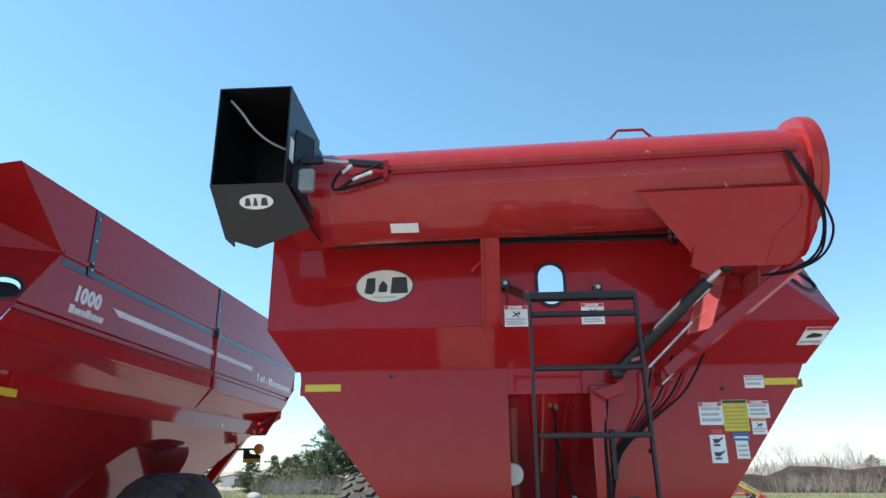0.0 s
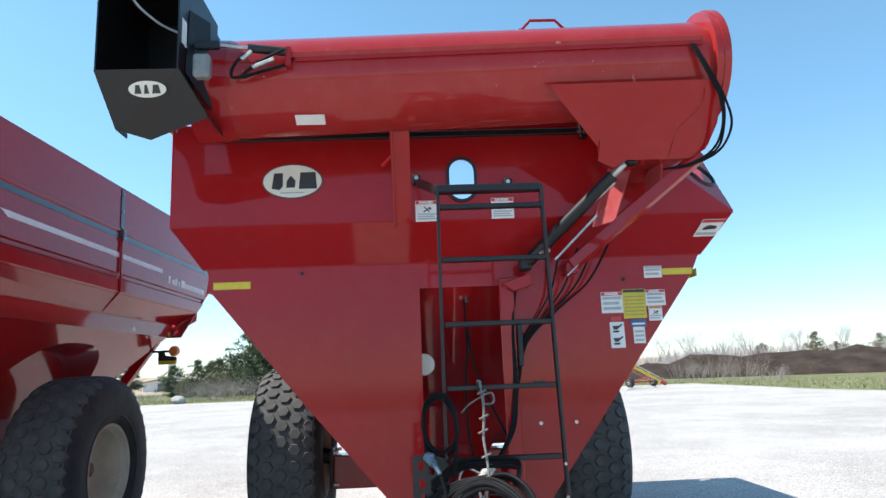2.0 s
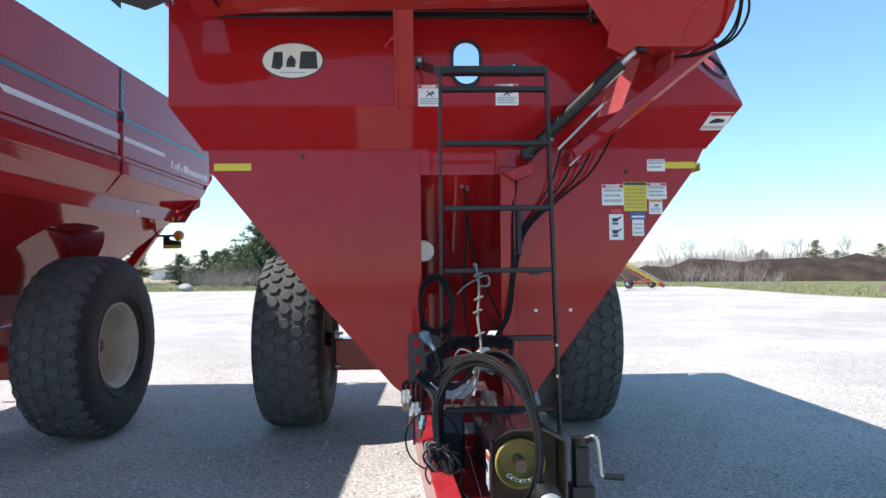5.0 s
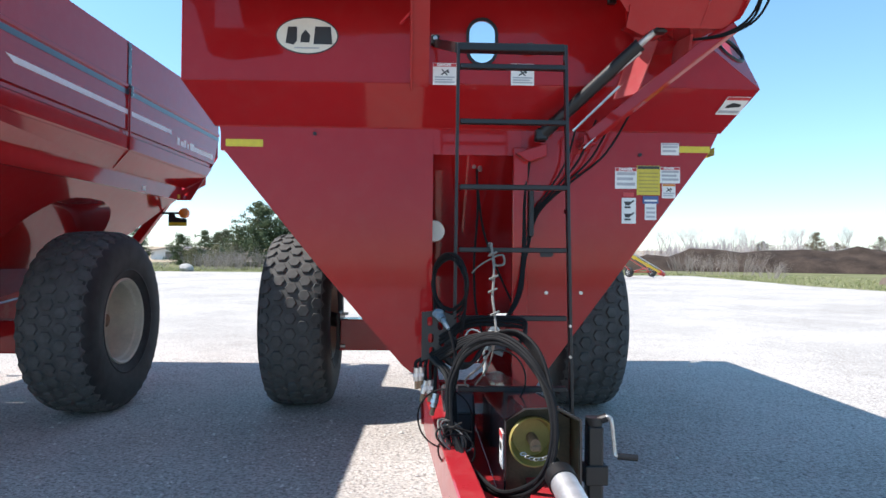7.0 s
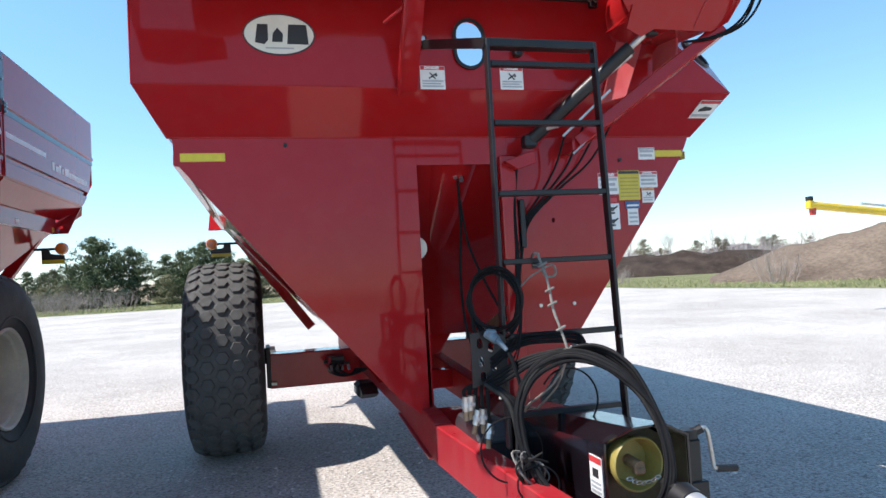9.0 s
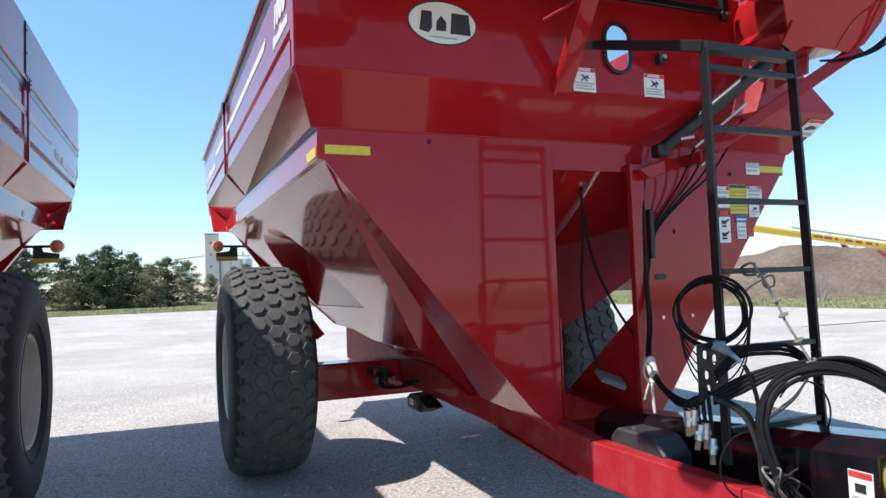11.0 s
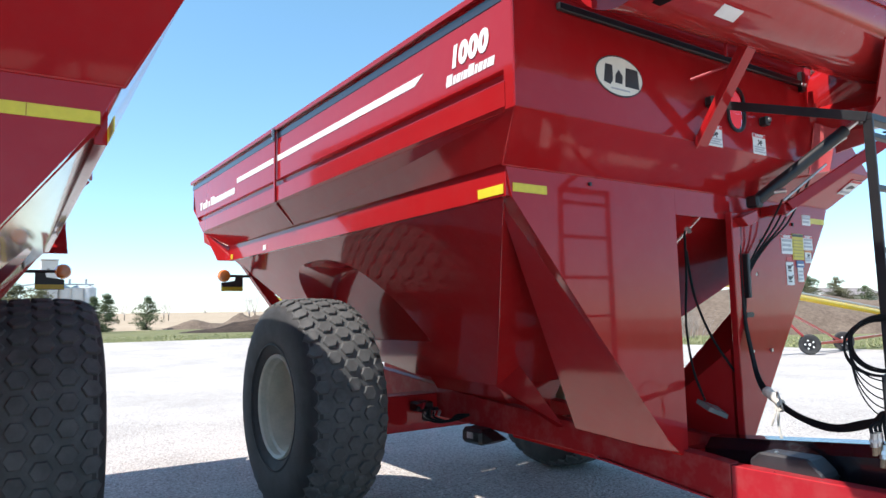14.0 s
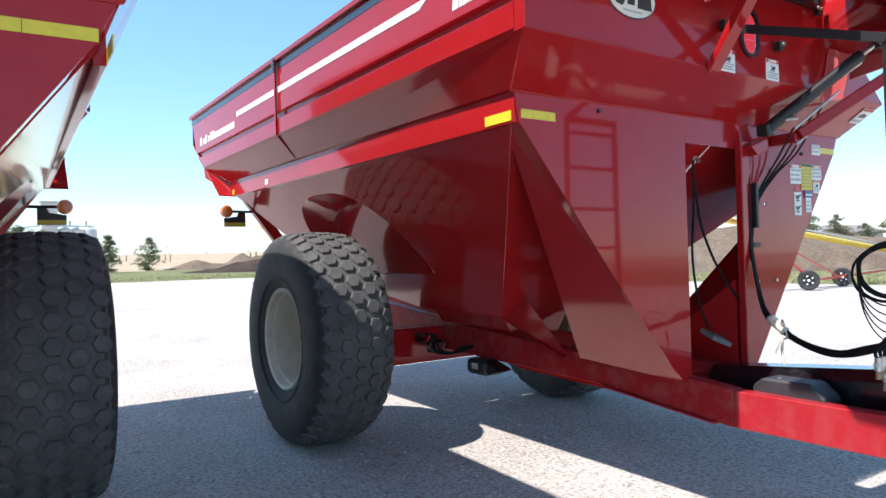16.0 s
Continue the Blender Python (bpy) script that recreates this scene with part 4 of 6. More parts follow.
def build_auger(cart):
    """The folded unloading auger across the front, with its spout."""
    z0, z1 = 3.262, 3.335
    yc = 3.90
    r = 0.280

    def ax(x):
        return z0 + (x + 1.35) * (z1 - z0) / 2.8
    b = rod(B(), (-1.42, yc, ax(-1.42)), (1.46, yc, ax(1.46)), r, 48)
    tube = cpart("auger_tube", b, RED_CHIPPED, cart, "red folded auger tube with scratched paint", True)
    b = bar(B(), (-0.93, yc - 0.272, ax(-0.93) + 0.075), (1.38, yc - 0.272, ax(1.38) + 0.075), 0.05, 0.032, (0, -0.35, 0.93), 0.004)
    cpart("hose_channel", b, RED_CHIPPED, tube, "red channel along the tube")
    b = bar(B(), (-0.90, yc - 0.286, ax(-0.90) + 0.045), (1.38, yc - 0.286, ax(1.38) + 0.045), 0.010, 0.03, (0, 0, 1))
    cpart("channel_lip", b, RED, tube)
    # hinge end: flange rings and the drop housing
    b = rod(B(), (1.445, yc, ax(1.45) + 0.005), (1.486, yc, ax(1.45) + 0.005), 0.330, 48)
    rod(b, (1.485, yc + 0.01, ax(1.45) + 0.008), (1.525, yc + 0.01, ax(1.45) + 0.008), 0.345, 48)
    cpart("hinge_flange", b, RED_CHIPPED, cart, "red hinge flange with chipped paint", True)
    def gy(z):
        return 3.60 + 0.73 * (3.14 - z)
    t = poly(B(), [(x, gy(z), z) for x, z in ((0.485, 3.135), (1.425, 3.145), (1.47, 2.93), (1.43, 2.82), (1.34, 2.775), (0.865, 2.775))], 0.012)
    cpart("hinge_gusset", t, RED, cart, "flat red gusset under the hinge end")
    t = bmesh.new()
    sec = [(0.92, 2.86), (1.15, 3.05), (1.40, 3.12), (1.475, 3.10), (1.485, 2.95), (1.45, 2.84), (1.36, 2.79), (1.10, 2.785)]
    fr = [t.verts.new((x, gy(z) + 0.02, z)) for x, z in sec]
    bk = [t.verts.new((x - 0.03, 4.26, z + 0.03)) for x, z in sec]
    t.faces.new(fr)
    t.faces.new(bk)
    for k in range(8):
        t.faces.new((fr[k], fr[(k + 1) % 8], bk[(k + 1) % 8], bk[k]))
    cpart("hinge_housing", t, RED, cart, "red drop housing of the auger")
    cpart("gusset_tab", poly(B(), [(0.80, gy(2.87) - 0.012, 2.87), (0.965, gy(2.77) - 0.012, 2.77), (0.90, gy(2.735) - 0.012, 2.735), (0.80, gy(2.77) - 0.012, 2.77)], 0.012), RED, cart)
    # grab handle on the top
    hx0, hx1, hz = 0.405, 0.665, ax(0.6) + r
    b = hose(B(), [(hx0 - 0.02, yc - 0.06, hz - 0.005), (hx0, yc - 0.06, hz), (hx0 + 0.05, yc - 0.06, hz + 0.055), (hx1 - 0.06, yc - 0.06, hz + 0.055), (hx1 - 0.01, yc - 0.06, hz), (hx1 + 0.03, yc - 0.06, hz - 0.005)], 0.009, 1, 8)
    cpart("grab_handle", b, RED, tube, "", True)
    # worn sticker on the underside
    m = Matrix.Translation((-0.84, yc, ax(-0.84))) @ Matrix.Rotation(radians(62), 4, "X")
    cpart("sticker", prism(B(), [(-0.082, -0.036), (0.082, -0.036), (0.082, 0.036), (-0.082, 0.036)], "y", -r - 0.004, -r - 0.001, 0, m), WHITE, tube, "faded white sticker")
    # hydraulic hoses over the hinge
    for k in range(3):
        o = 0.016 * k
        b = hose(B(), [(1.31 + o * 0.6, yc - 0.30, 3.36), (1.375 + o * 0.7, yc - 0.32, 3.18), (1.44 + o * 0.8, yc - 0.30, 3.04), (1.462 + o * (1.6 if k == 2 else 0.5), yc - 0.25, 2.90), (1.45 + o, yc - 0.14, 2.80 - o * 0.4), (1.36, yc - 0.04, 2.745 - o * 0.3), (1.22, yc + 0.06, 2.74)], 0.0068, 6, 8)
        cpart("hydraulic_hose", b, HOSE, cart, "black hydraulic hose", True)
    cpart("hydraulic_hose", hose(B(), [(x, gy(z) - 0.010, z) for x, z in ((1.37, 3.10), (1.365, 3.02), (1.26, 2.92), (1.23, 2.84), (1.22, 2.78))], 0.006, 6, 6), RED, cart, "red-painted pipe on the gusset", True)
    # lower elbow behind the hinge and the fold mechanism
    cpart("auger_elbow", rod(B(), (1.24, 3.92, 3.24), (1.12, 4.66, 2.84), 0.235, 36), RED, cart, "red elbow of the lower auger", True)
    cpart("fold_arm", bar(B(), (1.42, 3.86, 2.80), (0.74, 4.40, 2.25), 0.06, 0.075, (0, 0, 1), 0.006), RED, cart, "red folding arm")
    # link plates; their pink imitates sun glare on the red enamel
    cpart("fold_link", poly(B(), [(0.86, 4.305, 2.47), (0.985, 4.225, 2.49), (1.115, 4.205, 2.84), (1.115, 4.21, 3.02), (1.03, 4.305, 3.02), (0.99, 4.305, 2.84)], 0.014), RED_GLARE, cart, "red link plate with sun glare in its colour")
    cpart("fold_link", poly(B(), [(1.22, 4.28, 2.66), (1.24, 4.06, 2.70), (1.26, 4.06, 2.86), (1.24, 4.28, 2.88)], 0.016), RED_GLARE, cart)
    top, low = Vector((1.045, 4.02, 2.83)), Vector((0.44, 4.46, 2.27))
    d = (top - low).normalized()
    cyl = cpart("hydraulic_cylinder", rod(B(), low + d * 0.02, top - d * 0.14, 0.040, 20), BLACK, cart, "black hydraulic cylinder", True)
    cpart("cylinder_rod", rod(B(), top - d * 0.15, top, 0.020, 12), STEEL, cyl, "bright steel rod", True)
    b = rod(B(), low + Vector((0.045, -0.03, 0.04)), top - d * 0.2 + Vector((0.045, -0.03, -0.01)), 0.010, 8)
    rod(b, low + d * 0.1 + Vector((0.02, -0.04, 0)), low + d * 0.16 + Vector((0.03, -0.07, -0.03)), 0.014, 8)
    cpart("feed_pipe", b, STEEL, cyl)
    cpart("clevis", box(B(), 1.01, 1.09, 3.98, 4.06, 2.79, 2.87, 0.012), BLACK, cyl)
    cpart("clevis", box(B(), 0.40, 0.48, 4.42, 4.51, 2.23, 2.31, 0.012), BLACK, cyl)
    b = rod(B(), (0.62, 4.36, 2.28), (0.86, 4.18, 2.52), 0.008, 6)
    rod(b, (0.70, 4.40, 2.18), (0.94, 4.22, 2.42), 0.006, 6)
    cpart("feed_pipe", b, STEEL, cart, "thin steel hydraulic pipe")
    cpart("pivot_bracket", prism(B(), [(0.28, 2.155), (0.48, 2.22), (0.48, 2.14), (0.36, 2.10)], "y", 4.47, 4.585, 0.004), RED, cart)
    cpart("pivot_bracket", box(B(), 0.70, 0.78, 4.40, 4.585, 2.20, 2.27, 0.006), RED, cart)
    # spout: an open black hood turned towards the front
    x0, x1, zt, zl, zb = -1.875, -1.455, 3.78, 3.175, 2.92
    y0, y1 = 3.40, 4.08
    th = 0.008
    t = prism(B(), [(x0, zl), (x0, zt), (x1, zt), (x1, zl), (x1 - th, zl), (x1 - th, zt - th), (x0 + th, zt - th), (x0 + th, zl)], "y", y0, y1)
    sp = cpart("spout", t, BLACK_SHEET, cart, "black sheet-steel discharge spout")
    cpart("spout_back", box(B(), x0 + th + 0.001, x1 - th - 0.001, y1 - th, y1, zl, zt - th - 0.001), BLACK_SHEET, sp)
    t = B()
    poly(t, [(x0, y0, zl), (x1, y0, zl), (x1 + 0.120, y0 + 0.12, zb + 0.035), (-1.66, y0 + 0.22, zb - 0.045), (x0 + 0.055, y0 + 0.16, zb - 0.005)], 0.006)
    poly(t, [(x1, y0, zl), (x1, y1, zl), (x1 + 0.120, y0 + 0.40, zb + 0.035), (x1 + 0.120, y0 + 0.12, zb + 0.035)], 0.006)
    poly(t, [(x0, y0, zl), (x0, y0 + 0.40, zl), (x0 + 0.055, y0 + 0.30, zb - 0.005), (x0 + 0.055, y0 + 0.16, zb - 0.005)], 0.006)
    cpart("spout_chute", t, BLACK_SHEET, sp)
    t = B()
    poly(t, [(x1 + 0.002, y0 + 0.15, 3.58), (x1 + 0.08, y0 + 0.25, 3.56), (x1 + 0.09, y0 + 0.25, 3.06), (x1 + 0.002, y0 + 0.10, 3.20)], 0.006)
    poly(t, [(x1 + 0.08, y0 + 0.25, 3.56), (x1 + 0.09, y1, 3.55), (x1 + 0.10, y1, 3.06), (x1 + 0.09, y0 + 0.25, 3.06)], 0.006)
    cpart("spout_cheek", t, BLACK, sp)
    cpart("spout_collar", rod(B(), (-1.50, yc, ax(-1.5)), (-1.28, yc, ax(-1.28)), r + 0.02, 40, r + 0.004), RED, sp, "red collar of the spout", True)
    cpart("seam_cable", hose(B(), [(x0 + 0.03, y0 + 0.10, zt - 0.02), (x0 + 0.10, y0 + 0.12, 3.68), (x0 + 0.16, y0 + 0.16, 3.60), (x0 + 0.26, y0 + 0.22, 3.53), (x1 - 0.012, y0 + 0.30, 3.49)], 0.007, 6, 6), GREYINK, sp)
    m = Matrix.Translation((-1.62, y0 + 0.045, zl - 0.09)) @ Matrix.Rotation(radians(24), 4, "X")
    bo = cpart("badge", prism(B(), oval(0, 0, 0.095, 0.042, 32), "y", -0.006, -0.002, 0, m), CREAM, sp, "cream oval badge, upside down")
    for a, c in ((-0.065, -0.03), (-0.018, 0.008), (0.024, 0.066)):
        cpart("badge_shape", prism(B(), [(a, -0.022), (c, -0.022), (c - 0.008, 0.022), (a + 0.008, 0.022)], "y", -0.009, -0.0065, 0, m), INK, bo)
    cpart("work_lamp", bevel_all(box(B(), -1.385, -1.30, yc - 0.50, yc - 0.44, 3.13, 3.26), 0.012), LAMPGREY, sp, "small grey work lamp")
    cpart("sticker", box(B(), x1 + 0.0005, x1 + 0.003, y0 + 0.04, y0 + 0.11, 3.34, 3.48), WHITE, sp, "white warning sticker")
    # spout tilt cylinder with its hoses
    c = cpart("tilt_cylinder", rod(B(), (-1.14, yc - 0.34, 3.36), (-0.94, yc - 0.32, 3.345), 0.024, 16), BLACK, cart, "small black tilt cylinder", True)
    cpart("cylinder_rod", rod(B(), (-1.30, yc - 0.34, 3.38), (-1.14, yc - 0.34, 3.36), 0.011, 10), STEEL, c, "", True)
    cpart("lug", box(B(), -0.945, -0.915, yc - 0.34, yc - 0.22, 3.26, 3.37, 0.004), RED, c)
    cpart("lug", box(B(), -1.42, -1.29, yc - 0.36, yc - 0.33, 3.355, 3.40, 0.004), BLACK, c)
    for k in range(2):
        cpart("feed_hose", hose(B(), [(-1.12 + 0.17 * k, yc - 0.36, 3.34), (-1.2 + 0.12 * k, yc - 0.36, 3.27), (-1.22 + 0.05 * k, yc - 0.35, 3.19), (-1.10, yc - 0.34, 3.215), (-0.93, yc - 0.32, 3.275)], 0.009, 6, 6), HOSE, c)
    cpart("fitting", rod(B(), (-1.11, yc - 0.37, 3.235), (-1.0, yc - 0.36, 3.285), 0.013, 8), STEEL, c)
    cpart("fitting", rod(B(), (-1.17, yc - 0.37, 3.28), (-1.12, yc - 0.36, 3.33), 0.013, 8), STEEL, c)
    return tube


def build_ladder(cart):
    """The black ladder that hangs off the front, with its step platform."""
    def ly(z):
        return 3.455 + (z - 1.82) * 0.01
    xl, xr = -0.155, 0.390
    lad = cpart("ladder_rail", bar(B(), (xl - 0.012, ly(0.70), 0.70), (xl, ly(2.53), 2.53), 0.015, 0.048, (0, 1, 0), 0.002), BLACK, cart, "black steel ladder rail")
    cpart("ladder_rail", bar(B(), (xr + 0.022, ly(0.70), 0.70), (xr - 0.015, ly(2.53), 2.53), 0.015, 0.048, (0, 1, 0), 0.002), BLACK, cart, "black steel ladder rail")
    for z in (2.42, 2.148, 1.826, 1.518, 1.185, 0.84):
        cpart("ladder_rung", bar(B(), (xl + 0.009, ly(z), z), (xr - 0.006, ly(z), z), 0.040, 0.024, (0, 0, 1), 0.003), BLACK, cart, "black ladder rung")
    for z in (1.0, 1.15):
        cpart("bolt", rod(B(), (xr + 0.008, ly(z) - 0.02, z), (xr + 0.008, ly(z) - 0.032, z), 0.008, 6), STEEL, lad)
    # platform arms back to the panel
    t = B()
    bar(t, (xl - 0.01, ly(2.5), 2.515), (-0.25, YF - 0.01, 2.80), 0.012, 0.050, (0, 0, 1), 0.002)
    cpart("platform_arm", t, BLACK, cart)
    cpart("platform_step", bevel_all(box(B(), xl - 0.01, xr - 0.02, ly(2.5) - 0.02, ly(2.5) + 0.045, 2.497, 2.535), 0.004), BLACK, cart, "black step plate at the ladder's head")
    for x, z in ((-0.25, 2.81), (0.33, 2.77)):
        p = cpart("pin_bracket", bevel_all(box(B(), x - 0.025, x + 0.025, YF - 0.06, YF - 0.001, z - 0.03, z + 0.03), 0.008), BLACK, cart, "black pin bracket")
        cpart("pin", rod(B(), (x, YF - 0.07, z + 0.005), (x, YF - 0.055, z + 0.005), 0.014, 8), STEEL, p)


def build_front_gear(cart):
    """Drive shaft guard, jack, hoses and rope at the tongue."""
    def slope(b):
        for v in b.verts:
            if v.co.z > 0.5:
                v.co.z -= 0.0885 * (v.co.y - 2.81)
            else:
                v.co.z += 0.06
        return b
    # hood over the drive shaft: folded black sheet, open at its mouth
    outer = [(0.012, 0.40), (0.012, 0.825), (0.080, 0.886), (0.212, 0.890), (0.310, 0.840), (0.310, 0.40)]
    inner = [(0.302, 0.40), (0.302, 0.835), (0.210, 0.882), (0.083, 0.878), (0.020, 0.821), (0.020, 0.40)]
    t = prism(B(), outer + inner, "y", 2.81, 4.66)
    for v in t.verts:
        if v.co.x < 0.05 and v.co.y < 2.9:
            v.co.y = 2.905
    g = cpart("shaft_guard", slope(t), GUARD, cart, "long black sheet-steel drive shaft hood")
    lin = B()
    poly(lin, [(0.299, 2.815, 0.41), (0.299, 2.96, 0.41), (0.299, 2.96, 0.832), (0.299, 2.815, 0.832)], 0.003)
    poly(lin, [(0.299, 2.815, 0.833), (0.299, 2.96, 0.833), (0.210, 2.96, 0.878), (0.210, 2.815, 0.878)], 0.003)
    cpart("hood_lining", slope(lin), OLIVE, g, "oily olive inside of the hood")
    cpart("hood_bulkhead", slope(prism(B(), [(0.022, 0.41), (0.022, 0.80), (0.09, 0.87), (0.20, 0.87), (0.296, 0.82), (0.296, 0.41)], "y", 2.965, 2.975)), OLIVE, g, "oily olive end plate inside the hood")
    cpart("hood_floor", box(B(), 0.022, 0.30, 2.83, 4.60, 0.462, 0.468), RED, g)
    # side decal
    m = Matrix.Translation((0.012, 0, 0.70))

    def cheek(x0, x1, y0, y1, z0, z1):
        q = box(B(), x0, x1, y0, y1, z0, z1)
        q.transform(m)
        return q
    sgn = cpart("warning_decal", cheek(-0.004, -0.001, 2.925, 3.025, -0.09, 0.055), WHITE, g, "white warning decal with a red head")
    cpart("decal_head", cheek(-0.0065, -0.0041, 2.929, 3.021, 0.030, 0.052), REDINK, sgn)
    cpart("pictogram", cheek(-0.0065, -0.0041, 2.955, 2.998, -0.024, 0.008), INK, sgn)
    for i in range(3):
        cpart("print_line", cheek(-0.0065, -0.0041, 2.937, 3.013, -0.082 + 0.017 * i, -0.073 + 0.017 * i), GREYINK, sgn)
    # bell-shaped shield round the shaft
    c = (0.13, 0, 0.735)
    b = lathe(B(), [(2.865, 0.094), (2.862, 0.098), (2.868, 0.102), (2.90, 0.099), (2.94, 0.088), (2.962, 0.084), (2.962, 0.074), (2.94, 0.078), (2.90, 0.091)], "y", c, 40, closed=True)
    bell = cpart("shield_bell", b, SHIELDY, g, "dull yellow plastic shield bell", True)
    b = lathe(B(), [(2.948, 0.001), (2.948, 0.079), (2.956, 0.079), (2.956, 0.001)], "y", c, 24)
    cpart("shield_back", b, SHIELDY, bell, "", True)
    b = rod(B(), (0.13, 2.95, 0.735), (0.135, 2.87, 0.725), 0.022, 14)
    box(b, 0.115, 0.160, 2.865, 2.90, 0.695, 0.725, 0.008)
    cpart("shaft_joint", b, RUST, bell, "greasy steel shaft joint")
    b = B()
    for k in range(7):
        p = Vector((0.085 + 0.017 * k, 2.86 - 0.004 * k, 0.672 + 0.006 * (k - 3) ** 2 / 3))
        hose(b, [p + Vector((0.012 * math.cos(w), 0.006 * (k % 2) * math.cos(w), 0.006 * math.sin(w))) for w in (0, 1.05, 2.09, 3.14, 4.19, 5.24)], 0.0025, 2, 5, True)
    cpart("chain", b, STEEL, bell, "small steel safety chain", True)
    # drive shaft that lies on the tongue
    b = rod(B(), (0.205, 2.69, 0.640), (0.31, 1.35, 0.36), 0.052, 24)
    sh = cpart("drive_shaft", b, GALV, cart, "grey drive shaft tube", True)
    d = (Vector((0.31, 1.35, 0.36)) - Vector((0.205, 2.69, 0.640))).normalized()
    p = Vector((0.205, 2.69, 0.640))
    cpart("shaft_collar", rod(B(), p - d * 0.035, p + d * 0.03, 0.058, 24), BLACK, sh, "black plastic collar", True)
    cpart("shaft_yoke", box(B(), 0.165, 0.215, 2.70, 2.80, 0.63, 0.70, 0.012), BLACK, sh, "dark shaft yoke")
    # box on the tongue, with cut corners and a lid
    prof = [(3.80, 0.44), (4.22, 0.44), (4.22, 0.685), (4.16, 0.735), (3.88, 0.735), (3.80, 0.66)]
    bx = cpart("toolbox", prism(B(), prof, "x", -0.20, -0.03, 0.012), TOOLBOX, cart, "dark grey plastic box on the tongue")
    cpart("lid_seam", prism(B(), [(3.797, 0.632), (4.223, 0.632), (4.223, 0.640), (3.797, 0.640)], "x", -0.203, -0.027), BLACK, bx)
    cpart("bolt", rod(B(), (-0.15, 4.08, 0.735), (-0.15, 4.08, 0.743), 0.012, 8), STEEL, bx)
    cpart("tongue_deck", box(B(), -0.20, 0.010, 2.55, 4.60, 0.452, 0.460), RED_SAT, cart, "red deck plate between the tongue rails")
    cpart("document_tube", prism(B(), [(0.20, 0.565), (0.325, 0.565), (0.325, 0.665), (0.29, 0.68), (0.20, 0.672)], "y", 4.43, 4.46, 0.004), WHITE, cart, "pale document holder beside the post")
    cpart("post_tray", poly(B(), [(0.08, 4.66, 0.90), (0.22, 4.62, 0.84), (0.26, 4.72, 0.88), (0.12, 4.78, 0.94)], 0.03), LAMPGREY, cart, "bent grey plate inside the opening")
    # tongue end
    cpart("tongue_head", box(B(), -0.16, 0.14, 1.20, 1.50, 0.41, 0.60, 0.02), RED, cart)
    # jack
    b = box(B(), 0.357, 0.423, 2.90, 2.966, 0.02, 0.79, 0.008)
    box(b, 0.32, 0.46, 2.865, 3.005, -0.055, 0.02, 0.006)
    box(b, 0.345, 0.44, 2.89, 2.975, 0.55, 0.63, 0.004)
    j = cpart("jack", b, BLACK, cart, "black tongue jack")
    b = rod(B(), (0.39, 2.935, 0.79), (0.39, 2.935, 0.822), 0.036, 16)
    rod(b, (0.39, 2.935, 0.80), (0.44, 2.915, 0.825), 0.018, 10)
    cpart("jack_cap", b, BLACK, j, "", True)
    b = hose(B(), [(0.42, 2.915, 0.822), (0.445, 2.905, 0.828), (0.455, 2.90, 0.80), (0.465, 2.895, 0.70), (0.468, 2.89, 0.675), (0.49, 2.885, 0.672)], 0.0085, 4, 8)
    cpart("crank", b, STEEL, j, "steel crank", True)
    cpart("crank_grip", rod(B(), (0.475, 2.888, 0.672), (0.555, 2.875, 0.668), 0.014, 10), BLACK, j)
    rnd = random.Random(4)
    # hoses hung from the rope in one big coil before the hood
    for k in range(7):
        g_ = 1 + 0.016 * (k % 4) - 0.012 * k
        ph = rnd.uniform(-0.2, 0.2)
        pts = []
        for i in range(16):
            w = 2 * math.pi * i / 16
            sag = 0.03 * math.sin(w + ph) * (k % 3)
            pts.append((-0.005 + 0.200 * g_ * math.cos(w) + rnd.uniform(-0.005, 0.005),
                        3.00 - 0.225 * g_ * math.cos(w) + 0.10 * math.sin(w) - 0.010 * (k % 3) + rnd.uniform(-0.007, 0.007),
                        0.822 + 0.315 * g_ * math.sin(w) - 0.3 * sag + rnd.uniform(-0.005, 0.005)))
        cpart("hydraulic_hose", hose(B(), pts, 0.0098 if k % 2 else 0.0080, 5, 8, True), HOSE_SUNGREY if k == 4 else HOSE, cart, "coiled hose with sunlit grey in its colour" if k == 4 else "coiled black hydraulic hose", True)
    # strands from the bracket over to the coil and along the rung
    for k in range(4):
        o = 0.013 * (k - 1.5)
        pts = [(-0.27, 3.40, 0.99 + o), (-0.20, 3.34 + o, 1.04 + o), (-0.12, 3.25 + o, 1.10 + o * 0.6), (0.0, 3.17, 1.137 + o * 0.4), (0.09, 3.07 - o, 1.15 + o * 0.5), (0.16, 2.95 - o, 1.07 + o), (0.195, 2.84 - o, 0.93), (0.20, 2.77, 0.80 + o)]
        cpart("hydraulic_hose", hose(B(), pts, 0.0088, 6, 8), HOSE, cart, "black hydraulic hose tied up with rope", True)
    for k in range(3):
        o = 0.018 * k
        pts = [(-0.24, 3.42, 1.06 + o), (-0.10, 3.42, 1.145 + o), (0.05, 3.41, 1.155 + o), (0.17, 3.38, 1.14 + o), (0.12, 3.20, 1.10)]
        cpart("hydraulic_hose", hose(B(), pts, 0.009, 6, 7), HOSE, cart, "black hose along a rung", True)
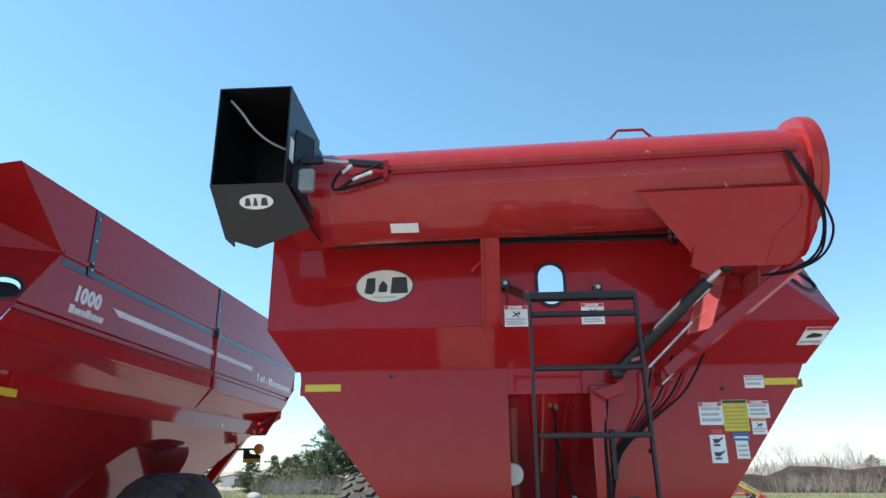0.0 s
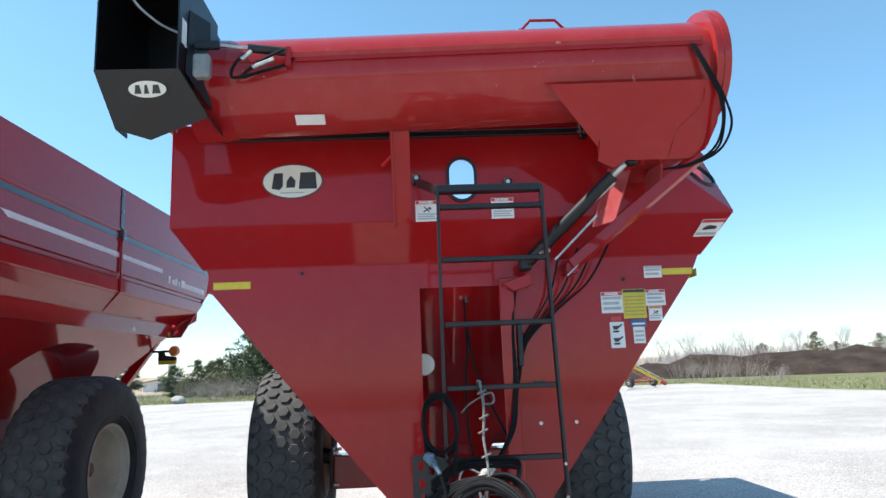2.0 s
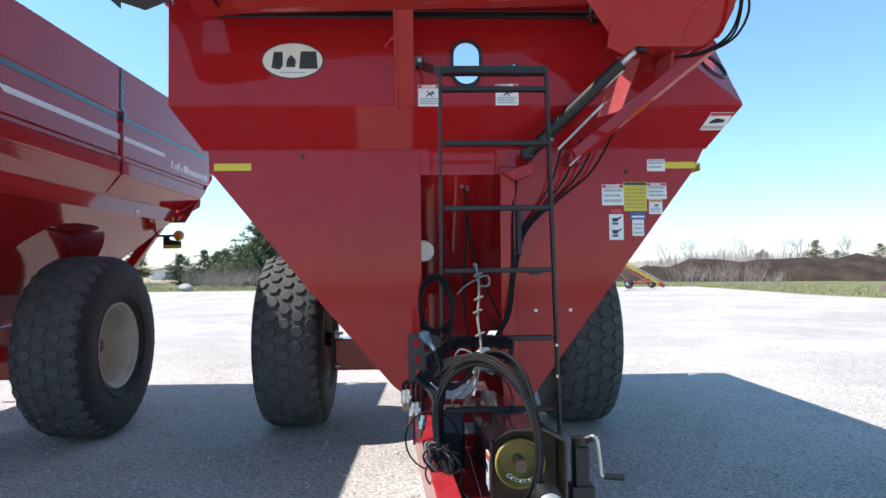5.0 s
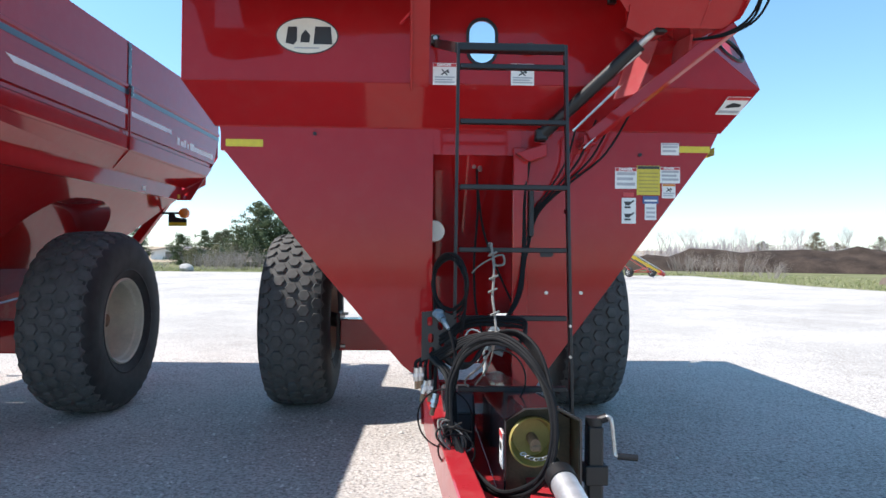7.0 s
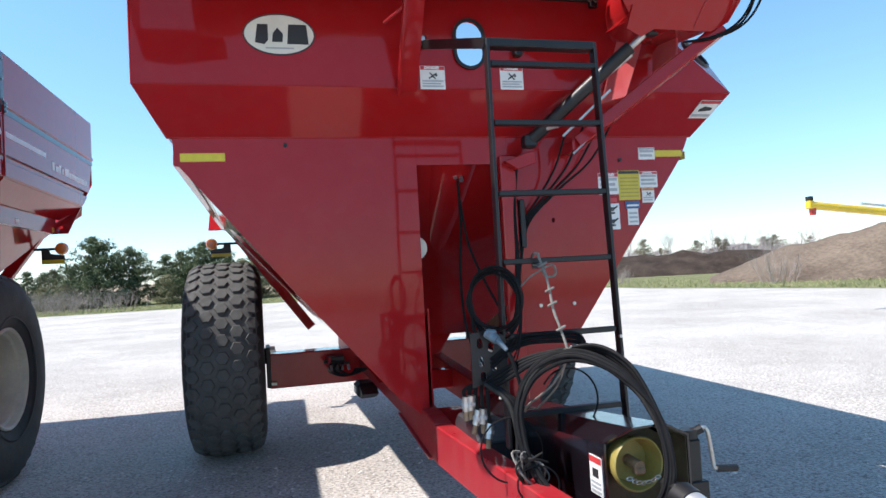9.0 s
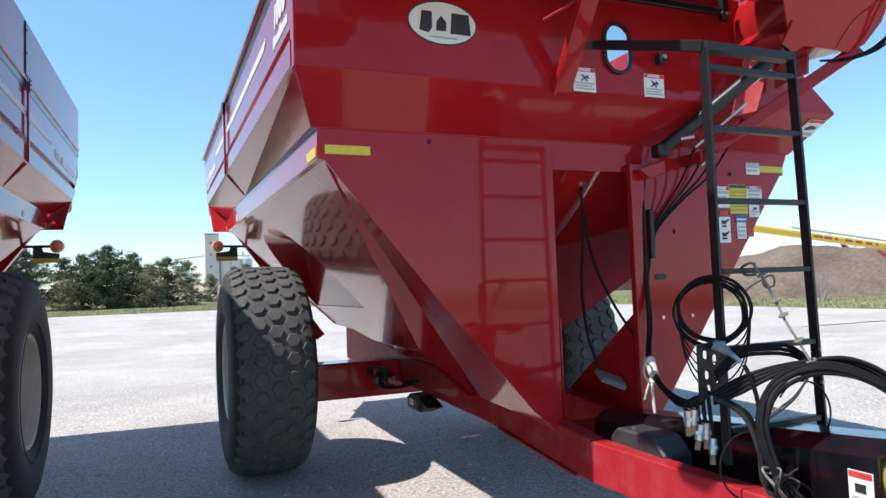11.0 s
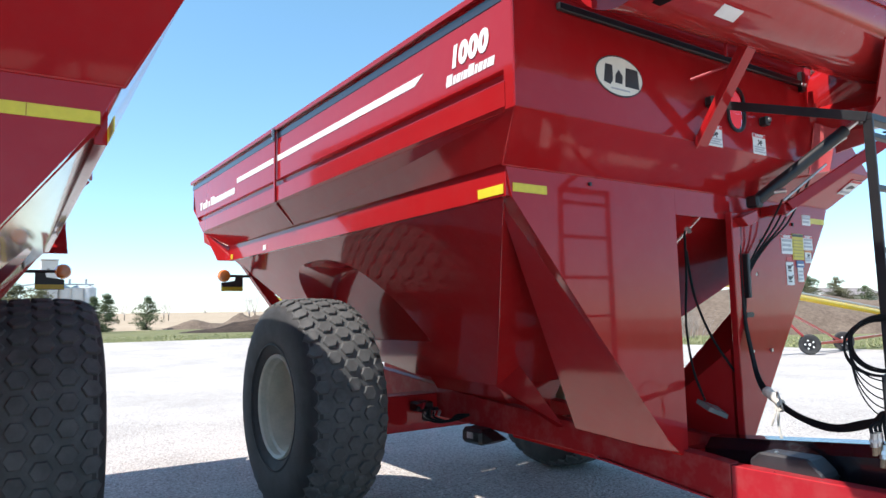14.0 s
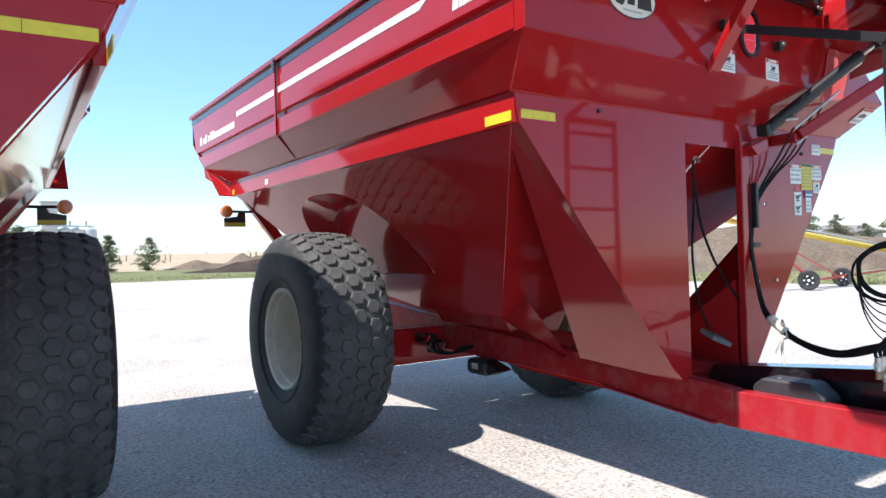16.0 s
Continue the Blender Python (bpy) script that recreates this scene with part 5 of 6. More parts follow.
    # left fall of the coil, hanging down to the deck
    for k in range(6):
        o = rnd.uniform(-0.02, 0.02)
        pts = [(-0.27 + o, 3.38, 1.0), (-0.20 + o, 3.30, 0.93), (-0.185 + o, 3.26 + o, 0.80), (-0.19 + o * 1.4, 3.22, 0.68), (-0.17 + o, 3.14 + o, 0.58), (-0.12 + o, 3.06, 0.52 + abs(o))]
        cpart("hydraulic_hose", hose(B(), pts, 0.010 if k % 2 else 0.008, 6, 7), HOSE_SUNGREY if k == 3 else HOSE, cart, "black hose hanging to the tongue", True)
    # small coil on the ladder's rail: thick turns above, thin hanging turns below
    for k in range(6):
        g_ = 1 + rnd.uniform(-0.08, 0.08)
        pts = [(-0.19 + 0.075 * g_ * math.cos(2 * math.pi * i / 12) + rnd.uniform(-0.006, 0.006), 3.45 - 0.125 * g_ * math.cos(2 * math.pi * i / 12) + 0.008 * k,
                1.365 + 0.135 * g_ * math.sin(2 * math.pi * i / 12) - 0.006 * k) for i in range(12)]
        cpart("electric_cable", hose(B(), pts, 0.0058, 5, 6, True), HOSE, cart, "black coiled cable", True)
    for k in range(5):
        d_ = 0.05 + 0.045 * k
        pts = [(-0.19 + 0.078 * math.cos(2 * math.pi * i / 12), 3.46 - 0.13 * math.cos(2 * math.pi * i / 12), 1.365 + (0.12 if i < 7 else 0.12 + d_) * math.sin(2 * math.pi * i / 12) - (0.02 if i > 6 else 0)) for i in range(12)]
        cpart("electric_cable", hose(B(), pts, 0.0036, 5, 5, True), HOSE, cart, "thin slack cable turn", True)
    # bracket plate for the couplers, with slots, and the light plug
    z0, z1 = 0.98, 1.225
    outl = [(-0.325, z0), (-0.175, z0 + 0.05), (-0.165, z1 - 0.03), (-0.24, z1), (-0.325, z1 - 0.01)]
    holes = [stadium(cx_, cz_, 0.026, 0.045, 6) for cx_, cz_ in ((-0.285, 1.17), (-0.235, 1.15), (-0.28, 1.09), (-0.225, 1.07), (-0.275, 1.025))]
    br = cpart("coupler_bracket", poly(B(), front_uv(outl, 3.42), 0.008, [front_uv(h, 3.42) for h in holes]), BLACK, cart, "black slotted coupler bracket on the ladder rail")
    b = rod(B(), (-0.255, 3.395, 1.215), (-0.225, 3.35, 1.185), 0.023, 12, 0.019)
    rod(b, (-0.225, 3.35, 1.185), (-0.200, 3.31, 1.145), 0.013, 10, 0.009)
    box(b, -0.262, -0.222, 3.36, 3.40, 1.205, 1.23, 0.006)
    cpart("plug", b, PLUGBLUE, cart, "blue-grey electric plug", True)
    cpart("electric_cable", hose(B(), [(-0.195, 3.30, 1.135), (-0.175, 3.28, 1.06), (-0.16, 3.27, 0.95), (-0.20, 3.24, 0.80), (-0.22, 3.2, 0.68)], 0.009, 6, 7), HOSE, cart, "black lighting cable", True)
    # bundle from the post over to the bracket, tied with tape
    for k in range(5):
        o = rnd.uniform(-0.018, 0.018)
        e = (-0.345 + 0.022 * k, 3.47 - 0.010 * k, 0.92 - 0.030 * k + 0.035 * (k % 2))
        pts = [(0.37 + o * 0.5, 4.545, 2.11), (0.345 + o * 0.3, 4.54, 1.85), (0.340 + o * 0.6, 4.53, 1.5), (0.30 + o, 4.47, 1.25), (0.20 + o, 4.37, 1.09 + o), (0.09 + o, 4.23, 1.01 + o), (0.01, 4.03, 0.925 + o), (-0.08 + o, 3.80, 0.895 + o), (-0.18, 3.58 + o, 0.95 + o), (-0.25 + o, 3.46, 1.00 + 0.008 * k), (e[0], e[1] + 0.01, 0.97), e]
        cpart("hydraulic_hose", hose(B(), pts, 0.0085, 6, 7), HOSE, cart, "black hydraulic hose", True)
        tip = Vector(e)
        d = Vector((rnd.uniform(-0.30, 0.15), rnd.uniform(-0.15, 0.1), -1)).normalized()
        f = cpart("coupler", rod(B(), tip - d * 0.02, tip + d * 0.045, 0.0175, 12), STEEL, cart, "silver hose coupler", True)
        cpart("coupler_nut", rod(B(), tip + d * 0.008, tip + d * 0.024, 0.0215, 6), GALV, f)
        cpart("coupler_tip", rod(B(), tip + d * 0.045, tip + d * 0.085, 0.012, 10), RUST, f, "dusty coupler tip", True)
    b = B()
    for p, q, r in (((0.13, 4.28, 1.04), (0.05, 4.15, 0.985), 0.032), ((0.075, 4.19, 1.0), (0.055, 4.15, 0.94), 0.018)):
        rod(b, p, q, r, 12, r * 0.8)
    hose(b, [(0.07, 4.2, 1.0), (0.05, 4.17, 0.93), (0.06, 4.18, 0.86), (0.05, 4.16, 0.78)], 0.008, 5, 6)
    hose(b, [(0.09, 4.2, 1.0), (0.03, 4.18, 0.92), (0.02, 4.2, 0.85)], 0.006, 5, 6)
    hose(b, [(0.06, 4.18, 1.02), (-0.03, 4.12, 1.06), (-0.07, 4.08, 1.0), (-0.02, 4.1, 0.95)], 0.005, 5, 6)
    cpart("tape_wrap", b, TAPE, cart, "grubby white tape and cord round the hose bundle", True)
    # hoses from the fold cylinder down to the post, with a dark guide
    for k in range(4):
        o = 0.022 * k
        pts = [(0.64 + o * 6, 4.38, 2.29 + o * 3), (0.60 + o * 4, 4.47, 2.10 + o), (0.50 + o * 2.4, 4.53, 1.92 + o), (0.40 + o * 0.6, 4.54, 1.78), (0.35 + o * 0.3, 4.54, 1.60 - o), (0.345, 4.535, 1.40)]
        cpart("hydraulic_hose", hose(B(), pts, 0.007, 6, 6), HOSE, cart, "thin black hydraulic hose", True)
    cpart("hose_guide", bevel_all(box(B(), 0.372, 0.402, 4.50, 4.585, 1.62, 1.92), 0.006), BLACK, cart, "black hose guide on the post")
    # cables that hang inside the opening
    for pts in ([(0.05, 4.75, 2.12), (0.06, 4.76, 1.80), (0.04, 4.77, 1.45), (0.05, 4.74, 1.15), (0.10, 4.70, 0.95)], [(0.06, 4.75, 1.95), (0.10, 4.74, 1.66), (0.20, 4.70, 1.38), (0.31, 4.60, 1.12)]):
        cpart("electric_cable", hose(B(), pts, 0.0085, 6, 6), HOSE, cart, "black cable hanging in the opening", True)
    # thin cable loops beside the tongue, and a light tangle under the coil
    for cx_, cz_, rx_, rz_, cy in ((-0.215, 0.735, 0.125, 0.135, 3.28), (-0.17, 0.63, 0.08, 0.075, 3.12)):
        pts = [(cx_ + rx_ * math.cos(w), cy - 0.25 * rx_ * math.cos(w), cz_ + rz_ * math.sin(w)) for w in [2 * math.pi * i / 12 for i in range(12)]]
        cpart("wire", hose(B(), pts, 0.0042, 5, 5, True), HOSE, cart, "thin loose black cable", True)
    pts = [(0.03 + 0.115 * math.cos(w), 3.22 - 0.03 * math.cos(w), 0.93 + 0.13 * math.sin(w)) for w in [2.6 - 0.42 * i for i in range(11)]]
    cpart("wire", hose(B(), pts, 0.0042, 6, 5), HOSE, cart, "thin cable hanging in an arc", True)
    for k in range(6):
        a = rnd.uniform(0, 6.28)
        pts = [(-0.18 + 0.075 * math.cos(a + i * 1.3) * rnd.uniform(0.5, 1.2), 3.16 + rnd.uniform(-0.05, 0.05), 0.66 + 0.10 * math.sin(a + i * 1.1) * rnd.uniform(0.6, 1.2)) for i in range(6)]
        cpart("wire", hose(B(), pts, 0.0055 if k % 2 else 0.004, 6, 5), ROPE if k < 3 else HOSE_SUNGREY, cart, "pale tangled cord and cable", True)
    # rope from a rung down to the coil
    def rp_(z):
        return (0.012 - (1.53 - z) * 0.03 + 0.006 * math.sin(z * 23), 3.40 - (1.53 - z) * 0.64, z)
    b = B()
    for o in (-0.005, 0.005):
        hose(b, [Vector(rp_(z)) + Vector((o * math.cos(z * 40), 0, 0)) for z in (1.54, 1.46, 1.38, 1.30, 1.22, 1.14, 1.10)], 0.0055, 6, 7)
    for z in (1.49, 1.38, 1.32, 1.22, 1.14):
        q = Vector(rp_(z))
        hose(b, [q + Vector((-0.018, 0, 0)), q + Vector((0.0, -0.014, 0.010)), q + Vector((0.018, 0, 0.016)), q + Vector((0, 0.014, 0.006))], 0.0055, 5, 6, True)
    q = Vector(rp_(1.48))
    hose(b, [q, q + Vector((0.045, -0.01, 0.012)), q + Vector((0.05, -0.01, -0.03)), q + Vector((0.01, 0, -0.035))], 0.005, 5, 6, True)
    hose(b, [q, q + Vector((-0.06, 0.02, -0.035)), q + Vector((-0.10, 0.03, -0.075))], 0.004, 4, 5)
    hose(b, [(0.01, 3.40, 1.545), (0.0, 3.43, 1.55), (0.005, 3.475, 1.53), (0.01, 3.46, 1.50), (0.02, 3.41, 1.50)], 0.006, 5, 6)
    hose(b, [rp_(1.12), (-0.05, 3.20, 1.00), (-0.12, 3.30, 0.91), (-0.10, 3.40, 0.86)], 0.005, 6, 6)
    hose(b, [rp_(1.13), (-0.02, 3.22, 0.99), (-0.07, 3.34, 0.88)], 0.0045, 6, 6)
    cpart("rope", b, ROPE, cart, "frayed grey rope knotted to a rung", True)
    # pale round cover behind the opening's edge
    cpart("sump_cover", lathe(B(), [(4.78, 0.0), (4.78, 0.07), (4.80, 0.075), (4.82, 0.07), (4.82, 0.0)], "y", (-0.235, 0, 1.66), 20), CREAM, cart, "pale round cover", True)
    # lower auger tube that slopes down inside the opening
    b = rod(B(), (0.015, 4.80, 2.415), (0.05, 6.35, 1.24), 0.30, 32)
    tr = cpart("auger_trough", b, RED, cart, "lower auger tube inside the opening", True)
    cpart("hose_fitting", rod(B(), (0.03, 4.72, 2.09), (0.03, 4.76, 2.17), 0.014, 8), STEEL, tr)
    cpart("hose_fitting", rod(B(), (0.07, 4.72, 2.07), (0.07, 4.76, 2.15), 0.014, 8), STEEL, tr)
    for s in (-0.22, 0.30):
        b = prism(B(), [(4.62, 0.66), (5.45, 0.66), (4.62, 1.28)], "x", s - 0.005, s + 0.005)
        cpart("inner_gusset", b, RED, cart)


cart, plate_l, plate_r = build_cart()
build_auger(cart)
build_ladder(cart)
build_front_gear(cart)
PITCH = -0.8
cart.matrix_world = Matrix.Translation((0, AXLE - 0.033, 0)) @ Matrix.Rotation(radians(PITCH), 4, "X")
cart_b = copy_thing(cart, Matrix.Translation((-5.085, 7.16, 0)) @ Matrix.Rotation(radians(-2.2), 4, "Z") @ Matrix.Rotation(radians(PITCH), 4, "X"))
for o in cart.children:
    if o.name.split(".")[0] in ("tyre", "rim") and max(v[0] for v in o.bound_box) > 1:
        o.location.x = -0.15
for o in list(cart_b.children):
    if o.name.startswith("band_decal"):            # the second cart carries no decal there
        for q in (*o.children, o):
            bpy.data.objects.remove(q)
    elif o.name.startswith("front_plate_right"):   # and fewer of them on its plate
        for d in [d for d in o.children if d.name.startswith("warning_decal")]:
            if min(v[0] for v in d.bound_box) > 1.2:
                for q in (*d.children, d):
                    bpy.data.objects.remove(q)
        decal(o, "reflector", 1.262, 1.383, 2.190, 2.232, YP, REFLECT, "yellow reflective strip")
# ---------------------------------------------------------------- ground


def ground_sheet(name, outline, z, mat, label, kind="structure", grid=0.0):
    t = bmesh.new()
    t.faces.new([t.verts.new((x, y, z)) for x, y in outline])
    return solid(name, t, mat, label, "ground", kind=kind)


LOT = [(-90, 47), (-20, 45.5), (0, 45), (17.5, 44), (18.3, 32), (20.5, 24), (23.5, 10), (27, -45), (-90, -45)]
t = bmesh.new()
R_FAR = 2600
t.faces.new([t.verts.new((R_FAR * math.cos(2 * math.pi * i / 48), R_FAR * math.sin(2 * math.pi * i / 48), -0.02)) for i in range(48)])
solid("ground", t, FIELD, "pale stubble field reaching the flat horizon", "ground", kind="structure")
ground_sheet("grass_verge", [(-140, 72), (60, 72), (66, 60), (66, -60), (-140, -60)], -0.010, GRASS_SOIL, "rough spring grass verge round the lot")
ground_sheet("gravel_lot", LOT, 0.0, GRAVEL, "pale crushed limestone lot")

# loose stones on the lot
rnd = random.Random(11)
t = bmesh.new()
for i in range(9000):
    x, y = rnd.uniform(-6, 7), 2.5 + 11 * rnd.random() ** 1.4
    s = rnd.uniform(0.004, 0.015) * (1.6 if rnd.random() < 0.06 else 1)
    c = Vector((x, y, s * 0.25))
    vs = [t.verts.new(c + Vector((s * rnd.uniform(0.7, 1.2) * dx, s * rnd.uniform(0.7, 1.2) * dy, s * rnd.uniform(0.4, 0.8) * dz)))
          for dx, dy, dz in ((1, 0, 0), (0, 1, 0), (-1, 0, 0), (0, -1, 0), (0, 0, 1))]
    for k in range(4):
        t.faces.new((vs[k], vs[(k + 1) % 4], vs[4]))
solid("loose_stones", t, CHIP, "scattered pale limestone chips", "gravel", kind="stuff")

# grass along the lot's edge
t = bmesh.new()


def blade(t, x, y, h, w, lean):
    a = rnd.uniform(0, 6.28)
    d = Vector((math.cos(a), math.sin(a), 0)) * w
    p = Vector((x, y, -0.01))
    top = p + Vector((rnd.uniform(-lean, lean), rnd.uniform(-lean, lean), h))
    t.faces.new([t.verts.new(p - d), t.verts.new(p + d), t.verts.new(top)])


edge = [(-60, 46), (-20, 46.2), (0, 45.8), (18, 44.6), (19, 32), (21.2, 24), (24.2, 10), (25.5, -2)]
for (ax_, ay), (bx, by) in zip(edge, edge[1:]):
    n = int(math.hypot(bx - ax_, by - ay) * 190)
    for i in range(n):
        f = rnd.random()
        o = 9 * rnd.random() ** 1.6
        px, py = ax_ + (bx - ax_) * f, ay + (by - ay) * f
        nx, ny = (by - ay), -(bx - ax_)
        ln = math.hypot(nx, ny)
        if by == ay or abs(bx - ax_) > abs(by - ay):
            px, py = px, py + o
        else:
            px = px + o
        blade(t, px, py, rnd.uniform(0.05, 0.16), rnd.uniform(0.010, 0.024), 0.12)
solid("verge_grass", t, BLADE, "short tufted green and straw grass", "grass", kind="stuff")


def heap(name, outline, crest, mat, label, seed, rough=0.35):
    """A long or round heap of soil over an outline box: centre line points with width and height."""
    r = random.Random(seed)
    t = bmesh.new()
    rings = []
    for (x, y, w, h) in smooth_rows(outline, 10):
        d = Vector(crest).normalized()
        across = Vector((-d.y, d.x, 0))
        row = []
        for k in range(15):
            u = -1 + 2 * k / 14
            hh = h * max(0, 1 - abs(u) ** 1.5)
            p = Vector((x, y, -0.03)) + across * (u * w)
            q = noise.noise(Vector((p.x * 0.45, p.y * 0.45, seed))) * rough * h * (1 - abs(u)) * 1.2 + noise.noise(Vector((p.x * 1.7, p.y * 1.7, seed))) * rough * 0.4 * h * (1 - abs(u))
            p.z += max(0, hh + q)
            row.append(t.verts.new(p))
        rings.append(row)
    for a, b in zip(rings, rings[1:]):
        for k in range(14):
            t.faces.new((a[k], a[k + 1], b[k + 1], b[k]))
    return solid(name, t, mat, label, "dirt heap", kind="structure", smooth=True)


def smooth_rows(rows, n):
    out = []
    for a, b in zip(rows, rows[1:]):
        for i in range(n):
            f = i / n
            out.append([p + (q - p) * f for p, q in zip(a, b)])
    return out + [list(rows[-1])]


heap("dirt_bank", [(10, 61, 2, 0.02), (13, 60.5, 2.5, 0.4), (16, 60, 3, 0.9), (22, 58, 4, 1.55), (32, 56, 5, 1.75), (44, 52, 5, 1.95), (58, 46, 5, 1.9), (75, 40, 5, 1.4)], (1, -0.2, 0), DIRT, "long dark dirt bank beyond the lot", 3)
heap("dirt_mound", [(25.0, 36.5, 3, 0.3), (28, 34, 5, 1.7), (32, 31, 6, 2.75), (37, 27, 6, 2.7), (42, 22, 5, 1.8), (46, 18, 3, 0.5)], (0.78, -0.62, 0), DIRT_LIGHT, "broad brown dirt mound behind the verge", 8, 0.18)
heap("dirt_pile", [(12, 75, 2, 0.1), (15, 75, 2.5, 0.9), (18, 75, 2.5, 0.5), (20, 75.5, 3, 1.5), (23, 76, 3, 1.2), (26, 76, 2, 0.1)], (1, 0, 0), DIRT_LIGHT, "low pile of clay and rubble beyond the verge", 5, 0.5)

# ---------------------------------------------------------------- plants


def limb(t, p, d, length, r, depth, rn, twigs, split=3, spread=0.55):
    """A tapered limb with side limbs, in bent pieces."""
    segs = 3
    q = p.copy()
    for i in range(segs):
        dd = (d + Vector((rn.uniform(-0.18, 0.18), rn.uniform(-0.18, 0.18), rn.uniform(-0.05, 0.14)))).normalized()
        e = q + dd * length / segs
        r0, r1 = r * (1 - 0.25 * i), r * (1 - 0.25 * (i + 1))
        side = dd.orthogonal().normalized()
        up = dd.cross(side)
        n = 5 if r > 0.03 else 3
        lo = [t.verts.new(q + r0 * (math.cos(2 * math.pi * k / n) * side + math.sin(2 * math.pi * k / n) * up)) for k in range(n)]
        hi = [t.verts.new(e + r1 * (math.cos(2 * math.pi * k / n) * side + math.sin(2 * math.pi * k / n) * up)) for k in range(n)]
        for k in range(n):
            t.faces.new((lo[k], lo[(k + 1) % n], hi[(k + 1) % n], hi[k]))
        if depth > 0 and i > 0 or (depth > 0 and depth < 3):
            for s in range(split if i == segs - 1 else split - 1):
                nd = (dd + Vector((rn.gauss(0, spread), rn.gauss(0, spread), rn.uniform(-0.05, 0.5)))).normalized()
                limb(t, e, nd, length * rn.uniform(0.5, 0.72), r1 * 0.62, depth - 1, rn, twigs, split, spread)
        q, d = e, dd


def bare_tree(x, y, h, seed, label="leafless spring tree on the far verge", depth=3):
    rn = random.Random(seed)
    th = empty("bare_tree", Matrix.Translation((x, y, -0.02)), label, "tree", "bare trees")
    t = bmesh.new()
    rod(t, (0, 0, 0), (0, 0, h * 0.24), h * 0.022, 7, h * 0.016)
    part("trunk", t, BARK, th)
    t = bmesh.new()
    for k in range(4):
        a = k * 1.6 + rn.uniform(0, 1)
        limb(t, Vector((0, 0, h * (0.18 + 0.02 * k))), Vector((0.5 * math.cos(a), 0.5 * math.sin(a), 1)).normalized(), h * 0.34, h * 0.012, depth, rn, None)
    part("crown", t, HAZED_TWIG, th, "fine bare branches")
    return th


def needle_clump(t, c, s, rn, n):
    for k in range(n):
        d = Vector((rn.gauss(0, 1), rn.gauss(0, 1), rn.gauss(0, 0.7))).normalized()
        p = c + d * s * rn.uniform(0.1, 1.0)
        a = Vector((rn.gauss(0, 1), rn.gauss(0, 1), rn.gauss(0, 0.6))).normalized()
        b = a.cross(d)
        if b.length < 0.05:
            continue
        b.normalize()
        w = s * rn.uniform(0.11, 0.25)
        t.faces.new([t.verts.new(p + a * w), t.verts.new(p - a * w * 0.4 + b * w * 0.6), t.verts.new(p - a * w * 0.5 - b * w * 0.55)])


def conifer(x, y, h, w, seed, mat=PINE, label="dark green conifer beyond the lot", taper=0.75, dense=1.0):
    """A conifer: tapered trunk, limbs in whorls, needle sprays with gaps between."""
    rn = random.Random(seed)
    th = empty("conifer", Matrix.Translation((x, y, -0.02)), label, "tree", "conifers")
    t = bmesh.new()
    rod(t, (0, 0, 0), (0, 0, h * 0.96), h * 0.022, 8, 0.01)
    part("trunk", t, BARK, th)
    t = bmesh.new()
    whorls = max(8, int(h * 2.4))
    for i in range(whorls):
        f = i / (whorls - 1)
        z = h * (0.05 + 0.90 * f)
        rad = w / 2 * (1 - f) ** taper * rn.uniform(0.72, 1.12) + 0.08
        if f < 0.12:
            rad *= 0.8
        for k in range(6 + int(rad)):
            a = rn.uniform(0, 6.28)
            L = rad * rn.uniform(0.65, 1.12)
            tip = Vector((L * math.cos(a), L * math.sin(a), z + L * rn.uniform(-0.12, 0.30)))
            if k < 2:
                lt = bmesh.new()
                rod(lt, (0, 0, z), tip, 0.012 * h / 4, 4, 0.004)
                part("limb", lt, BARK, th)
            m = max(2, int(L / 0.38))
            for j in range(m):
                g = (j + 0.8) / m
                needle_clump(t, Vector((0, 0, z)).lerp(tip, g) + Vector((rn.gauss(0, .06), rn.gauss(0, .06), rn.gauss(0, .05))), rn.uniform(0.34, 0.56) * (h / 5) ** 0.5, rn, int(64 * dense))
    part("crown", t, mat, th, "needle sprays with gaps")
    return th


def shrub(x, y, w, h, seed, label="tangle of leafless grey-brown brush on the verge"):
    rn = random.Random(seed)
    t = bmesh.new()
    for k in range(24):
        a = rn.uniform(0, 6.28)
        r = rn.uniform(0, w / 2)
        limb(t, Vector((r * math.cos(a), r * math.sin(a) * 0.6, 0)), Vector((0.5 * math.cos(a), 0.4 * math.sin(a), 1)).normalized(), h * rn.uniform(0.35, 0.6), 0.014, 2, rn, None, 3, 0.5)
    return solid("brush", t, TWIG, label, "shrub", "brush", m=Matrix.Translation((x, y, -0.02)))


for i, (x, y, h, w) in enumerate(((-21.4, 62, 2.7, 3.2), (-19.4, 62.5, 3.0, 2.4), (-18.3, 63, 2.9, 2.4), (-17.1, 61, 3.05, 2.4), (-13.6, 58, 5.4, 5.8), (-11.3, 59.5, 4.6, 5.0), (-8.6, 60, 3.8, 4.0),
                                  (-7.3, 58, 4.0, 4.6), (-5.6, 58, 4.7, 5.6), (-3.9, 59, 4.1, 4.6), (-1.4, 60, 3.8, 4.6), (-26, 64, 3.2, 3.6), (-15.6, 60, 2.6, 3.2))):
    conifer(x, y, h, w, 40 + i, CEDAR if i in (3, 10, 12) else PINE, taper=0.34)
for i, (x, y, h, w) in enumerate(((-18.9, 58, 1.5, 2.2), (-16.9, 57.5, 1.7, 2.4), (-15.2, 57, 1.9, 2.4), (-2.6, 57, 3.1, 3.4), (0.0, 58.5, 3.4, 3.2), (-8.0, 56, 2.2, 2.4), (2.3, 66, 2.4, 1.9))):
    conifer(x, y, h, w, 71 + i, SHRUB, "olive budding bush beyond the lot", 0.40)
